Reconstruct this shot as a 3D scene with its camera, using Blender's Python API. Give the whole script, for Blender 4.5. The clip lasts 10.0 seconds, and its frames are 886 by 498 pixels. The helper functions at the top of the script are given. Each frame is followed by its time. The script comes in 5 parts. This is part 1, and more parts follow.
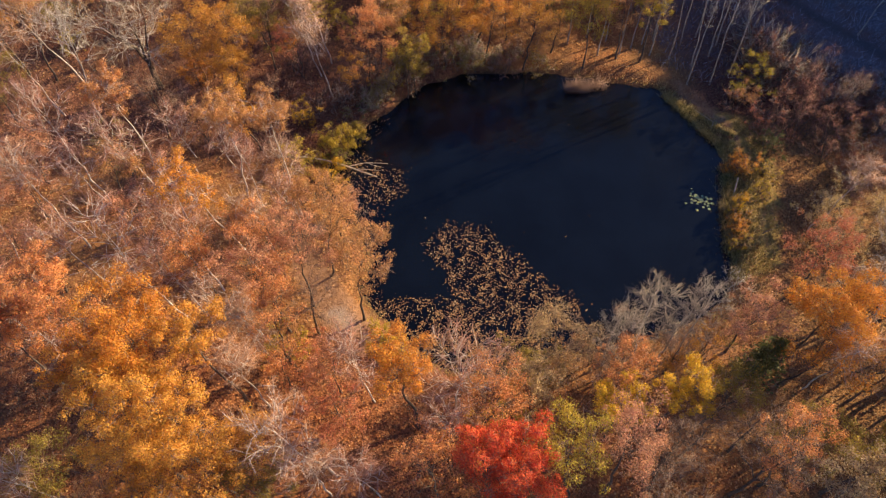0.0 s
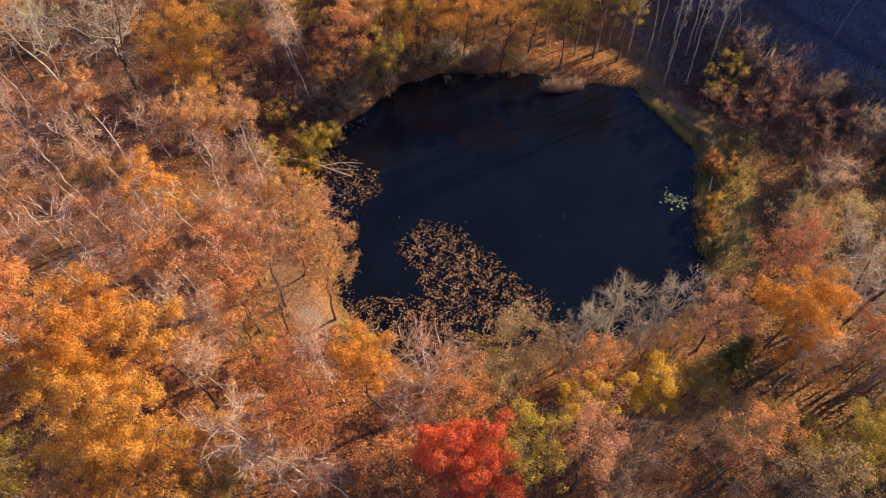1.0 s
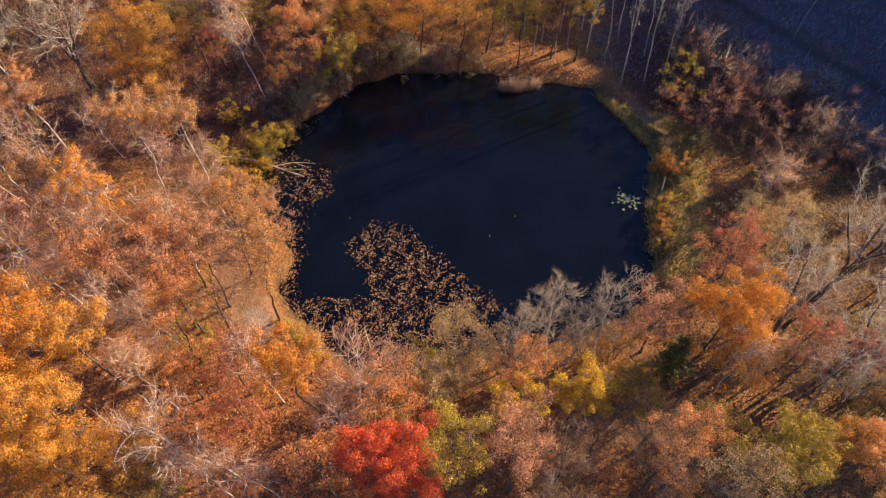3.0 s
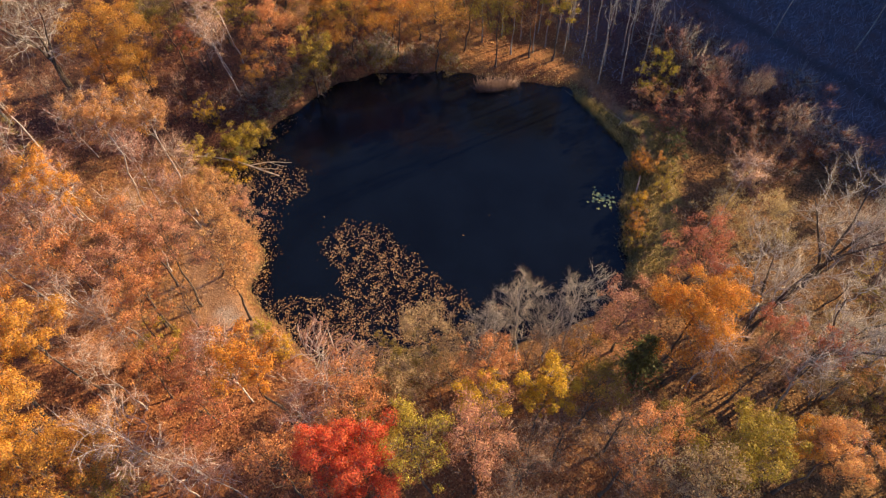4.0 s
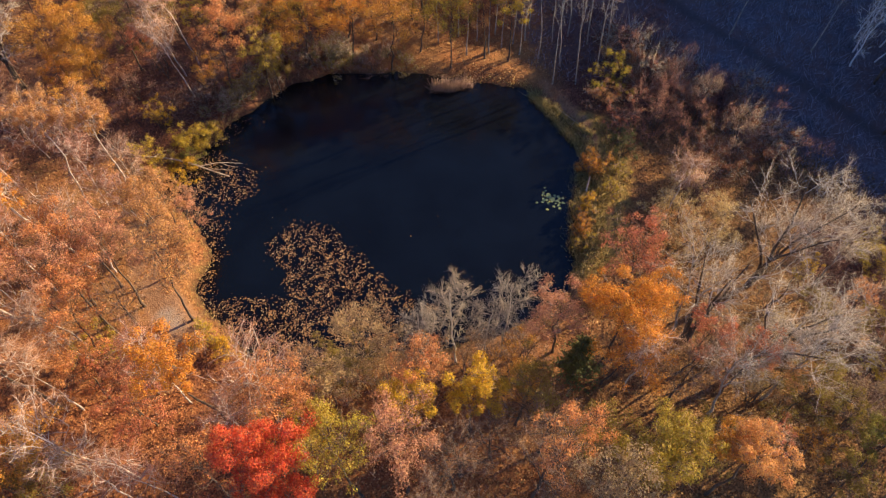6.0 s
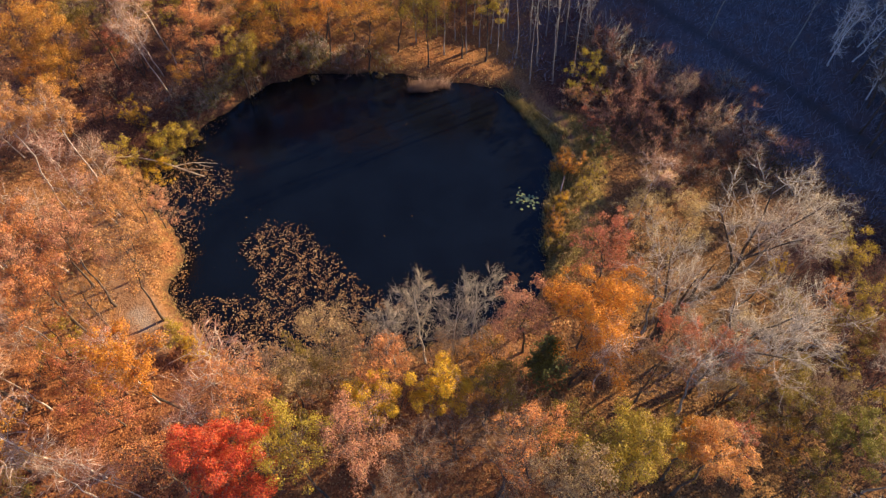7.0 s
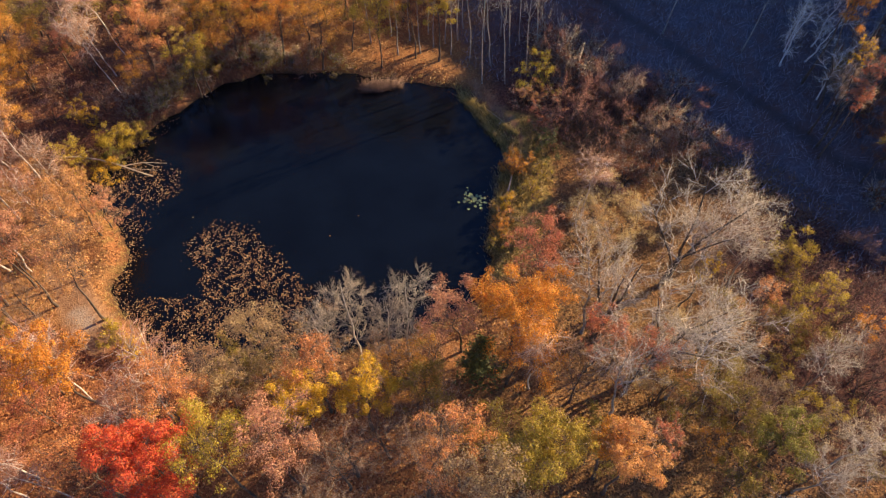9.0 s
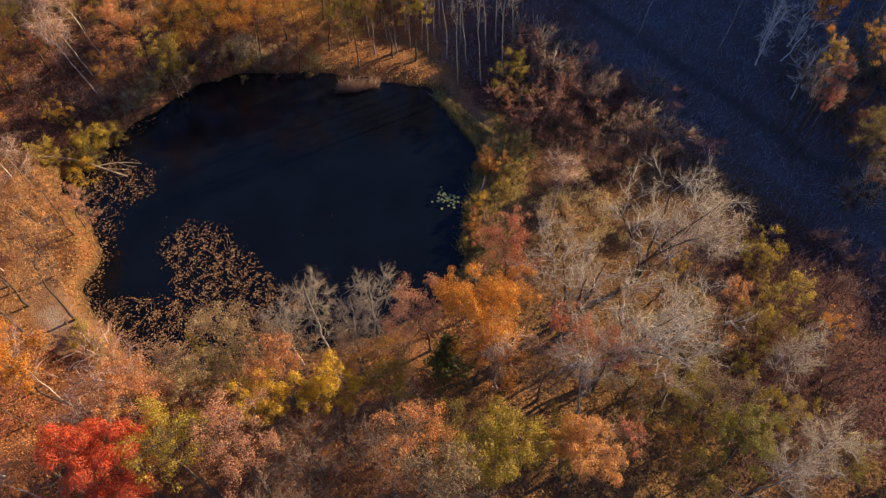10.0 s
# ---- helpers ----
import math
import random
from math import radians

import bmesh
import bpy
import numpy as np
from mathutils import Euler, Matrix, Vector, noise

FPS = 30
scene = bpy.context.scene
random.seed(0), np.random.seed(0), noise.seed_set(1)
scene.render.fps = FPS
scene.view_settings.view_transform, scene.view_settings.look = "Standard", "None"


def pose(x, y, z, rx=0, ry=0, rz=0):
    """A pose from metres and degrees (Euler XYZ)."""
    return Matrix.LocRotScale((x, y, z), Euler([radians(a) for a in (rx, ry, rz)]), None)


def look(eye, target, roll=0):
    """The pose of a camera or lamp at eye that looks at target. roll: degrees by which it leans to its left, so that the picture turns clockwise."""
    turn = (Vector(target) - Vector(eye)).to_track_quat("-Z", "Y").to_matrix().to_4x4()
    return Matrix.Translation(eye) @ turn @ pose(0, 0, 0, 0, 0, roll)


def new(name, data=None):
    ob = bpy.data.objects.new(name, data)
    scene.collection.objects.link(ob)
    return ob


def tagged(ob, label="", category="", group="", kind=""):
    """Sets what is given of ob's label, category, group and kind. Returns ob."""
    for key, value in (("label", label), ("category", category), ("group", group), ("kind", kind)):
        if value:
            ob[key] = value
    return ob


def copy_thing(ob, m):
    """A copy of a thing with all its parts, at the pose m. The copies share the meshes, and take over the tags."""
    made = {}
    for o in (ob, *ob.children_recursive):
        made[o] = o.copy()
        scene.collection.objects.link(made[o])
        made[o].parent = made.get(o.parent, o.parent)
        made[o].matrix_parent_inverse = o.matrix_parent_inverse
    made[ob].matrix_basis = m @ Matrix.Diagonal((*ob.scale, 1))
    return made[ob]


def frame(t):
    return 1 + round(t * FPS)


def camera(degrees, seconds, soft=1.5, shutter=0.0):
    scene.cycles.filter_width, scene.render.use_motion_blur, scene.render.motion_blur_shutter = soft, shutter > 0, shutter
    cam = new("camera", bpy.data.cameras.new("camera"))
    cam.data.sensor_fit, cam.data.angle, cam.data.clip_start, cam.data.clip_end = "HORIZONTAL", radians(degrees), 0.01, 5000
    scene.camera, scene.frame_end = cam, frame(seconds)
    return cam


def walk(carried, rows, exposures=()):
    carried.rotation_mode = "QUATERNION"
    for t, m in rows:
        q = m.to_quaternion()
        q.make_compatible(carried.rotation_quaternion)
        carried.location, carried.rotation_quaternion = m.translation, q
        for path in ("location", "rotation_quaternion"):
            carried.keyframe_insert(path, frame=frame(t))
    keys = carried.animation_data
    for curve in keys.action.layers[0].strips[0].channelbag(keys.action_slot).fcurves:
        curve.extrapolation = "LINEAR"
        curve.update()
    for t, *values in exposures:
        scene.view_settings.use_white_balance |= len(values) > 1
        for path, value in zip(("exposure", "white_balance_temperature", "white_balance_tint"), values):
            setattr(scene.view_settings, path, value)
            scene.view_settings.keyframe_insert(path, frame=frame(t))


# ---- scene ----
cam = camera(63.8, 10.0, soft=1.3)
METRES, EYE, TILT, LEAN, TURN = 31.0, 69.0, -57.0, 0.0, 0.0
ROWS = [
    (0.0, 0.0, 0.0, 0.0, 0.0, 0.0, -0.0),
    (0.5, 0.0485, 0.0013, -0.0027, -0.04, 0.02, 0.02),
    (1.0, 0.0992, 0.0029, -0.0043, -0.03, 0.05, 0.07),
    (1.5, 0.1463, 0.0056, -0.0053, -0.02, 0.08, 0.09),
    (2.0, 0.1938, 0.0083, -0.0061, -0.02, 0.12, 0.07),
    (2.5, 0.2417, 0.012, -0.0069, -0.01, 0.16, 0.05),
    (4.0, 0.3932, 0.0176, -0.0144, 0.08, 0.23, 0.09),
    (4.5, 0.443, 0.018, -0.0157, 0.08, 0.27, 0.08),
    (5.0, 0.4933, 0.0188, -0.0155, 0.11, 0.29, 0.07),
    (5.5, 0.5422, 0.0203, -0.0157, 0.09, 0.31, 0.07),
    (7.0, 0.6952, 0.0244, -0.0195, 0.17, 0.38, 0.1),
    (7.5, 0.7449, 0.0248, -0.0194, 0.15, 0.37, 0.1),
    (8.0, 0.7951, 0.0249, -0.02, 0.13, 0.38, 0.11),
    (8.5, 0.8465, 0.024, -0.0196, 0.13, 0.38, 0.11),
    (9.0, 0.8965, 0.0227, -0.02, 0.09, 0.37, 0.12),
    (9.5, 0.9485, 0.0212, -0.0209, 0.09, 0.37, 0.15),
    (10.0, 0.9989, 0.0182, -0.022, 0.07, 0.36, 0.17),
]
walk(cam, [(t, pose(0, 0, EYE, TILT, LEAN, TURN) @ pose(METRES * x, METRES * y, METRES * z, 90 + pitch, roll, yaw)) for t, x, y, z, yaw, pitch, roll in ROWS],
     exposures=[(0.0, 1.27, 6500, 14), (4.0, 1.30, 6500, 14), (7.0, 1.34, 6500, 14), (9.5, 1.36, 6500, 14), (10.0, 0.92, 6500, 14)])
# ---- world, sun ----
SUN_AZ, SUN_EL = 28.0, 25.0      # degrees: from +x towards +y; above the horizon
world = bpy.data.worlds.new("world")
scene.world = world
world.use_nodes = True
sky = world.node_tree.nodes.new("ShaderNodeTexSky")
sky.sky_type = "NISHITA"
sky.sun_disc = False
sky.sun_elevation = radians(SUN_EL)
sky.sun_rotation = radians(90 - SUN_AZ)
sky.air_density, sky.dust_density, sky.ozone_density = 1.0, 0.3, 2.5
world.node_tree.nodes["Background"].inputs["Strength"].default_value = 0.09
deep = world.node_tree.nodes.new("ShaderNodeHueSaturation")      # a clear, deep blue autumn sky
deep.inputs["Saturation"].default_value = 1.22
deep.inputs["Hue"].default_value = 0.515
world.node_tree.links.new(sky.outputs[0], deep.inputs["Color"])
world.node_tree.links.new(deep.outputs[0], world.node_tree.nodes["Background"].inputs["Color"])

sun_dir = Vector((math.cos(radians(SUN_AZ)) * math.cos(radians(SUN_EL)), math.sin(radians(SUN_AZ)) * math.cos(radians(SUN_EL)), math.sin(radians(SUN_EL))))
sun = new("sun", bpy.data.lights.new("sun", "SUN"))
sun.data.energy, sun.data.angle, sun.data.color = 5.0, radians(0.6), (1.0, 0.76, 0.43)
sun.matrix_world = look(sun_dir * 300, (0, 0, 0))

# ---- materials ----


def material(name):
    m = bpy.data.materials.new(name)
    m.use_nodes = True
    nt = m.node_tree
    return m, nt, nt.nodes["Principled BSDF"]


def node(nt, kind, **values):
    n = nt.nodes.new("ShaderNode" + kind)
    for key, value in values.items():
        n.inputs[key].default_value = value
    return n


def noise_node(nt, scale, detail=4.0, rough=0.6, coords="Object"):
    tc = nt.nodes.new("ShaderNodeTexCoord")
    n = node(nt, "TexNoise", Scale=scale, Detail=detail, Roughness=rough)
    nt.links.new(tc.outputs[coords], n.inputs["Vector"])
    return n.outputs["Fac"]


def ramp(nt, fac, stops):
    n = nt.nodes.new("ShaderNodeValToRGB")
    e = n.color_ramp.elements
    while len(e) < len(stops):
        e.new(0.5)
    for el, (p, c) in zip(e, stops):
        el.position, el.color = p, (*c, 1)
    nt.links.new(fac, n.inputs["Fac"])
    return n.outputs["Color"]


def blend(nt, fac, a, b, kind="MIX"):
    n = nt.nodes.new("ShaderNodeMix")
    n.data_type, n.blend_type = "RGBA", kind
    for sock, v in ((n.inputs["Factor"], fac), (n.inputs["A"], a), (n.inputs["B"], b)):
        if isinstance(v, (int, float)):
            sock.default_value = v
        elif isinstance(v, tuple):
            sock.default_value = (*v, 1)
        else:
            nt.links.new(v, sock)
    return n.outputs["Result"]


def bump(nt, bsdf, height, strength, distance):
    b = node(nt, "Bump", Strength=strength, Distance=distance)
    nt.links.new(height, b.inputs["Height"])
    nt.links.new(b.outputs["Normal"], bsdf.inputs["Normal"])


def leaf_material():
    """Autumn leaves: the tree's own colour, varied leaf by leaf; light shines through them."""
    m, nt, bsdf = material("autumn_leaf")
    info = nt.nodes.new("ShaderNodeObjectInfo")
    geo = nt.nodes.new("ShaderNodeNewGeometry")
    wide = noise_node(nt, 1.5, 4.0, 0.75)
    hue = node(nt, "HueSaturation")
    add = nt.nodes.new("ShaderNodeMath")
    add.operation = "MULTIPLY_ADD"
    add.inputs[1].default_value, add.inputs[2].default_value = 0.03, 0.485
    nt.links.new(geo.outputs["Random Per Island"], add.inputs[0])
    nt.links.new(add.outputs[0], hue.inputs["Hue"])
    val = nt.nodes.new("ShaderNodeMath")
    val.operation = "MULTIPLY_ADD"
    val.inputs[1].default_value, val.inputs[2].default_value = 2.1, 0.0
    nt.links.new(wide, val.inputs[0])
    nt.links.new(val.outputs[0], hue.inputs["Value"])
    nt.links.new(info.outputs["Color"], hue.inputs["Color"])
    spots = ramp(nt, geo.outputs["Random Per Island"], [(0.0, (0.74, 0.69, 0.64)), (0.35, (1, 1, 1)), (0.8, (1, 1, 1)), (1.0, (1.14, 1.12, 1.08))])
    colour = blend(nt, 1.0, hue.outputs["Color"], spots, "MULTIPLY")
    nt.links.new(colour, bsdf.inputs["Base Color"])
    bsdf.inputs["Roughness"].default_value = 0.6
    bsdf.inputs["Specular IOR Level"].default_value = 0.25
    tr = nt.nodes.new("ShaderNodeBsdfTranslucent")
    nt.links.new(colour, tr.inputs["Color"])
    mix = nt.nodes.new("ShaderNodeMixShader")
    mix.inputs[0].default_value = 0.4
    nt.links.new(bsdf.outputs[0], mix.inputs[1])
    nt.links.new(tr.outputs[0], mix.inputs[2])
    nt.links.new(mix.outputs[0], nt.nodes["Material Output"].inputs["Surface"])
    return m


def bark_material(name, dark, light, scale=3.0):
    m, nt, bsdf = material(name)
    f = noise_node(nt, scale, 5.0)
    nt.links.new(ramp(nt, f, [(0.32, dark), (0.62, light)]), bsdf.inputs["Base Color"])
    bsdf.inputs["Roughness"].default_value = 0.85
    bump(nt, bsdf, f, 0.6, 0.04)
    return m


def twig_material(name, dark, light):
    m, nt, bsdf = material(name)
    geo = nt.nodes.new("ShaderNodeNewGeometry")
    info = nt.nodes.new("ShaderNodeObjectInfo")
    c = ramp(nt, geo.outputs["Random Per Island"], [(0.0, dark), (1.0, light)])
    nt.links.new(blend(nt, 1.0, c, info.outputs["Color"], "MULTIPLY"), bsdf.inputs["Base Color"])
    bsdf.inputs["Roughness"].default_value = 0.8
    return m


def litter_material():
    """Ground: leaf litter, dry grass, trodden sandy paths and a dead reed meadow tinted with blue shade, by what covers
    each place.
    """
    m, nt, bsdf = material("ground_cover")
    def cover(name):
        a = nt.nodes.new("ShaderNodeAttribute")
        a.attribute_name = name
        return a.outputs["Fac"]

    fine = noise_node(nt, 2.6, 6.0, 0.75)
    mid = noise_node(nt, 0.42, 5.0, 0.65)
    broad = noise_node(nt, 0.07, 3.0)
    tc = nt.nodes.new("ShaderNodeTexCoord")
    vor = node(nt, "TexVoronoi", Scale=7.0)
    nt.links.new(tc.outputs["Object"], vor.inputs["Vector"])
    leaf = ramp(nt, vor.outputs["Color"], [(0.1, (0.10, 0.035, 0.015)), (0.4, (0.24, 0.085, 0.03)), (0.65, (0.36, 0.14, 0.05)), (0.95, (0.46, 0.22, 0.09))])
    litter = blend(nt, ramp(nt, mid, [(0.35, (0, 0, 0)), (0.7, (0.8, 0.8, 0.8))]), leaf, (0.16, 0.075, 0.035))
    litter = blend(nt, ramp(nt, broad, [(0.4, (0, 0, 0)), (0.62, (0.6, 0.6, 0.6))]), litter, (0.26, 0.15, 0.06))
    litter = blend(nt, cover("olive"), litter, ramp(nt, vor.outputs["Color"], [(0.1, (0.05, 0.03, 0.014)), (0.5, (0.16, 0.088, 0.036)), (0.95, (0.30, 0.18, 0.075))]))
    litter = blend(nt, cover("maroon"), litter, ramp(nt, vor.outputs["Color"], [(0.1, (0.03, 0.013, 0.015)), (0.5, (0.09, 0.037, 0.034)), (0.95, (0.18, 0.08, 0.058))]))
    litter = blend(nt, cover("rust"), litter, ramp(nt, vor.outputs["Color"], [(0.1, (0.06, 0.022, 0.012)), (0.5, (0.20, 0.07, 0.03)), (0.95, (0.37, 0.155, 0.06))]))
    grass = ramp(nt, fine, [(0.3, (0.10, 0.075, 0.025)), (0.5, (0.24, 0.17, 0.05)), (0.7, (0.38, 0.27, 0.10))])
    sand = ramp(nt, fine, [(0.3, (0.15, 0.075, 0.04)), (0.7, (0.32, 0.185, 0.105))])
    # meadow: the blue and dark of the shade are put into these colours
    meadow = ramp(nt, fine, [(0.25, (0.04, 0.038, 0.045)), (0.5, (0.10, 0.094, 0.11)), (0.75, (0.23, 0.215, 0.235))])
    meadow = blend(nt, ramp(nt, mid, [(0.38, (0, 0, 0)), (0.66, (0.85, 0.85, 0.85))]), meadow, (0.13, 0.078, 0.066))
    mud = (0.03, 0.025, 0.018)

    def ragged(name):
        s = nt.nodes.new("ShaderNodeMath")
        s.operation = "MULTIPLY_ADD"
        s.inputs[1].default_value = 0.9
        nt.links.new(mid, s.inputs[0])
        nt.links.new(cover(name), s.inputs[2])
        return ramp(nt, s.outputs[0], [(0.72, (0, 0, 0)), (0.98, (1, 1, 1))])
    c = blend(nt, ragged("grass"), litter, grass)
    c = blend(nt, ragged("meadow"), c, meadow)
    c = blend(nt, ragged("path"), c, sand)
    c = blend(nt, cover("bare"), c, (0.34, 0.30, 0.26))
    c = blend(nt, cover("track"), c, (0.035, 0.032, 0.032))
    c = blend(nt, cover("mud"), c, mud)
    nt.links.new(c, bsdf.inputs["Base Color"])
    bsdf.inputs["Roughness"].default_value = 0.9
    bsdf.inputs["Specular IOR Level"].default_value = 0.15
    bump(nt, bsdf, vor.outputs["Distance"], 0.5, 0.12)
    return m


def water_material():
    m, nt, bsdf = material("pond_water")
    f = noise_node(nt, 0.16, 3.0)
    nt.links.new(ramp(nt, f, [(0.35, (0.002, 0.0028, 0.0045)), (0.65, (0.0028, 0.0044, 0.008))]), bsdf.inputs["Base Color"])
    bsdf.inputs["Roughness"].default_value = 0.16
    bsdf.inputs["IOR"].default_value = 1.33
    bump(nt, bsdf, noise_node(nt, 2.2, 3.0), 0.22, 0.03)
    return m


def stuff_material(name, stops, rough=0.8):
    """Small loose things, coloured piece by piece."""
    m, nt, bsdf = material(name)
    geo = nt.nodes.new("ShaderNodeNewGeometry")
    c = ramp(nt, geo.outputs["Random Per Island"], stops)
    nt.links.new(c, bsdf.inputs["Base Color"])
    bsdf.inputs["Roughness"].default_value = rough
    return m


LEAF = leaf_material()
OAK_BARK = bark_material("oak_bark", (0.035, 0.025, 0.02), (0.11, 0.08, 0.06))
GREY_BARK = bark_material("grey_bark", (0.14, 0.115, 0.095), (0.38, 0.33, 0.28))
PALE_BARK = bark_material("pale_bark", (0.32, 0.27, 0.23), (0.62, 0.55, 0.48))
WHITE_BARK = bark_material("white_bark", (0.50, 0.47, 0.45), (0.80, 0.77, 0.74))
BIRCH_BARK = bark_material("birch_bark", (0.24, 0.19, 0.165), (0.64, 0.57, 0.50), 1.6)
MAUVE_TWIG = twig_material("birch_twig", (0.24, 0.13, 0.09), (0.49, 0.305, 0.21))
GREY_TWIG = twig_material("grey_twig", (0.21, 0.165, 0.12), (0.51, 0.435, 0.34))
BROWN_TWIG = twig_material("brown_twig", (0.19, 0.115, 0.08), (0.41, 0.275, 0.19))
GROUND = litter_material()
WATER = water_material()
FLOATING = stuff_material("floating_leaf", [(0.0, (0.05, 0.022, 0.012)), (0.42, (0.19, 0.085, 0.03)), (0.75, (0.40, 0.205, 0.065)), (1.0, (0.52, 0.38, 0.20))])
LILY = stuff_material("lily_pad", [(0.0, (0.07, 0.11, 0.05)), (0.6, (0.20, 0.25, 0.10)), (1.0, (0.34, 0.33, 0.09))], 0.45)
REED = stuff_material("dry_reed", [(0.0, (0.08, 0.042, 0.03)), (0.5, (0.22, 0.125, 0.085)), (1.0, (0.42, 0.27, 0.20))])
BANK_GRASS = stuff_material("bank_grass", [(0.0, (0.10, 0.09, 0.025)), (0.4, (0.30, 0.22, 0.06)), (0.8, (0.48, 0.34, 0.10)), (1.0, (0.58, 0.44, 0.20))])
# dead reed, bluer than its own brown-grey to deepen the shade
SHADE_BLUE_STALK = stuff_material("shade_blue_stalk", [(0.0, (0.05, 0.047, 0.06)), (0.5, (0.165, 0.152, 0.18)), (1.0, (0.43, 0.40, 0.44))])
OLIVE_GROWTH = stuff_material("olive_undergrowth", [(0.0, (0.03, 0.023, 0.012)), (0.3, (0.10, 0.058, 0.024)), (0.55, (0.18, 0.105, 0.038)), (0.8, (0.26, 0.165, 0.06)), (0.93, (0.30, 0.14, 0.05)), (1.0, (0.10, 0.11, 0.03))])
UNDERGROWTH = stuff_material("undergrowth", [(0.0, (0.08, 0.033, 0.017)), (0.25, (0.25, 0.10, 0.042)), (0.5, (0.40, 0.185, 0.07)), (0.72, (0.35, 0.215, 0.08)), (0.88, (0.46, 0.27, 0.105)), (1.0, (0.12, 0.105, 0.035))])
RUST_GROWTH = stuff_material("rust_undergrowth", [(0.0, (0.065, 0.022, 0.012)), (0.3, (0.21, 0.072, 0.03)), (0.65, (0.36, 0.135, 0.048)), (0.9, (0.45, 0.215, 0.075)), (1.0, (0.14, 0.11, 0.035))])
MAROON_GROWTH = stuff_material("maroon_undergrowth", [(0.0, (0.025, 0.012, 0.012)), (0.4, (0.075, 0.031, 0.027)), (0.75, (0.135, 0.06, 0.042)), (0.93, (0.24, 0.13, 0.06)), (1.0, (0.11, 0.10, 0.04))])
DRIFTWOOD = bark_material("driftwood", (0.30, 0.22, 0.16), (0.62, 0.5, 0.38), 2.0)

# ---- terrain ----
POND = (12.5, 53.0)
WATER_Z = -0.6
EDGE = np.array((39.0, 86.0))          # the meadow's rim, a straight line
RIM = np.array((0.747, 0.665))         # its normal, towards the unseen hill added to shade the meadow


def shore(a):
    """The pond's radius at the angle a: a bay in the west, a blunt spit beside it, a wide corner in the south-west."""
    a = (a + np.pi) % (2 * np.pi) - np.pi
    return (2.4 * np.exp(70 * (np.cos(a - 3.13) - 1)) - 1.3 * np.exp(90 * (np.cos(a + 2.83) - 1)) + 2.4 * step(-2.72, -2.58, a) * step(-1.55, -1.95, a) + 23.47 - 0.49 * np.cos(a) + 0.34 * np.sin(a) + 1.24 * np.cos(2 * a) + 0.11 * np.sin(2 * a) - 0.04 * np.cos(3 * a) + 0.56 * np.sin(3 * a)
            - 0.62 * np.cos(4 * a) - 0.02 * np.sin(4 * a) - 0.48 * np.cos(5 * a) + 0.19 * np.sin(5 * a) + 0.28 * np.sin(9 * a + 1) + 0.2 * np.sin(17 * a) + 0.12 * np.sin(31 * a + 2) + 1.7 * np.exp(120 * (np.cos(a - 3.08) - 1)))


def from_shore(x, y):
    """Metres from the water's edge, inside the pond negative."""
    dx, dy = x - POND[0], y - POND[1]
    return np.hypot(dx, dy) - shore(np.arctan2(dy, dx))


def rim_distance(x, y):
    return x * RIM[0] + y * RIM[1] - (EDGE @ RIM)


def step(a, b, v):
    t = np.clip((v - a) / (b - a), 0, 1)
    return t * t * (3 - 2 * t)


def waves(x, y):
    return (0.35 * np.sin(0.11 * x + 1.3 * np.sin(0.07 * y)) * np.cos(0.13 * y + 0.5) + 0.14 * np.sin(0.41 * x + 0.9) * np.sin(0.37 * y + 2) + 0.05 * np.sin(1.3 * x + y) * np.sin(1.1 * y - 0.6 * x))


def ground_z(x, y):
    d = from_shore(x, y)
    bank = -2.2 + 1.6 * step(-6, 0, d) + 1.1 * step(-0.3, 1.6, d) + 1.3 * step(3, 26, d) * step(46, 24, y)
    r = rim_distance(x, y)
    # added rise outside the view; its crest is shaped to set the meadow's shade edge
    shade_hill = 48 * step(42, 84, r) * (0.94 - 0.0022 * np.clip(0.665 * x - 0.747 * y, -120, 120) + 0.02 * np.sin(0.09 * (x - y)) + 0.02 * np.sin(0.31 * (x - y) + 1) + 0.015 * np.sin(0.8 * (x - y)) + 0.015 * np.exp(-((0.665 * x - 0.747 * y + 22) / 8) ** 2) + 0.03 * step(22, 38, 0.665 * x - 0.747 * y))
    return bank + waves(x, y) * step(0.5, 8, d) + 0.8 * step(-8, 6, r) + shade_hill


def near_line(x, y, ax, ay, bx, by, half):
    """1 on the line from a to b, falling to 0 half a width and more away."""
    px, py, dx, dy = x - ax, y - ay, bx - ax, by - ay
    t = np.clip((px * dx + py * dy) / (dx * dx + dy * dy), 0, 1)
    return 1 - step(half * 0.5, half * 1.3, np.hypot(px - t * dx, py - t * dy))


def paths(x, y):
    a = near_line(x, y, 6, 76.0, 16, 76.6, 0.8)
    for seg in ((16, 76.6, 26, 76.2, 0.9), (26, 76.2, 32, 71.3, 0.9), (32, 71.5, 36.8, 64, 1.1), (36.8, 64, 39, 55, 0.5), (39, 55, 37, 44, 0.5), (30, 31.5, 26, 29.5, 1.6), (-8.5, 33.5, -12, 37, 2.4), (-12, 37, -19.5, 50, 1.5)):
        a = np.maximum(a, near_line(x, y, *seg))
    return a


def maroon(x, y):
    """How far the dark bramble floor reaches: under the north-western wood and on two sides of the meadow."""
    return np.maximum(np.maximum(0.65 * step(8, -4, x) * step(54, 60, y), 0.95 * step(31, 36, x) * step(66, 58, x) * step(62, 67, y)), step(54, 64, x) * step(56, 44, y) * step(14, 24, y))


def rust(x, y):
    """How far the red leaf carpet in the south-west reaches."""
    return step(12, 2, x) * step(38, 30, y)


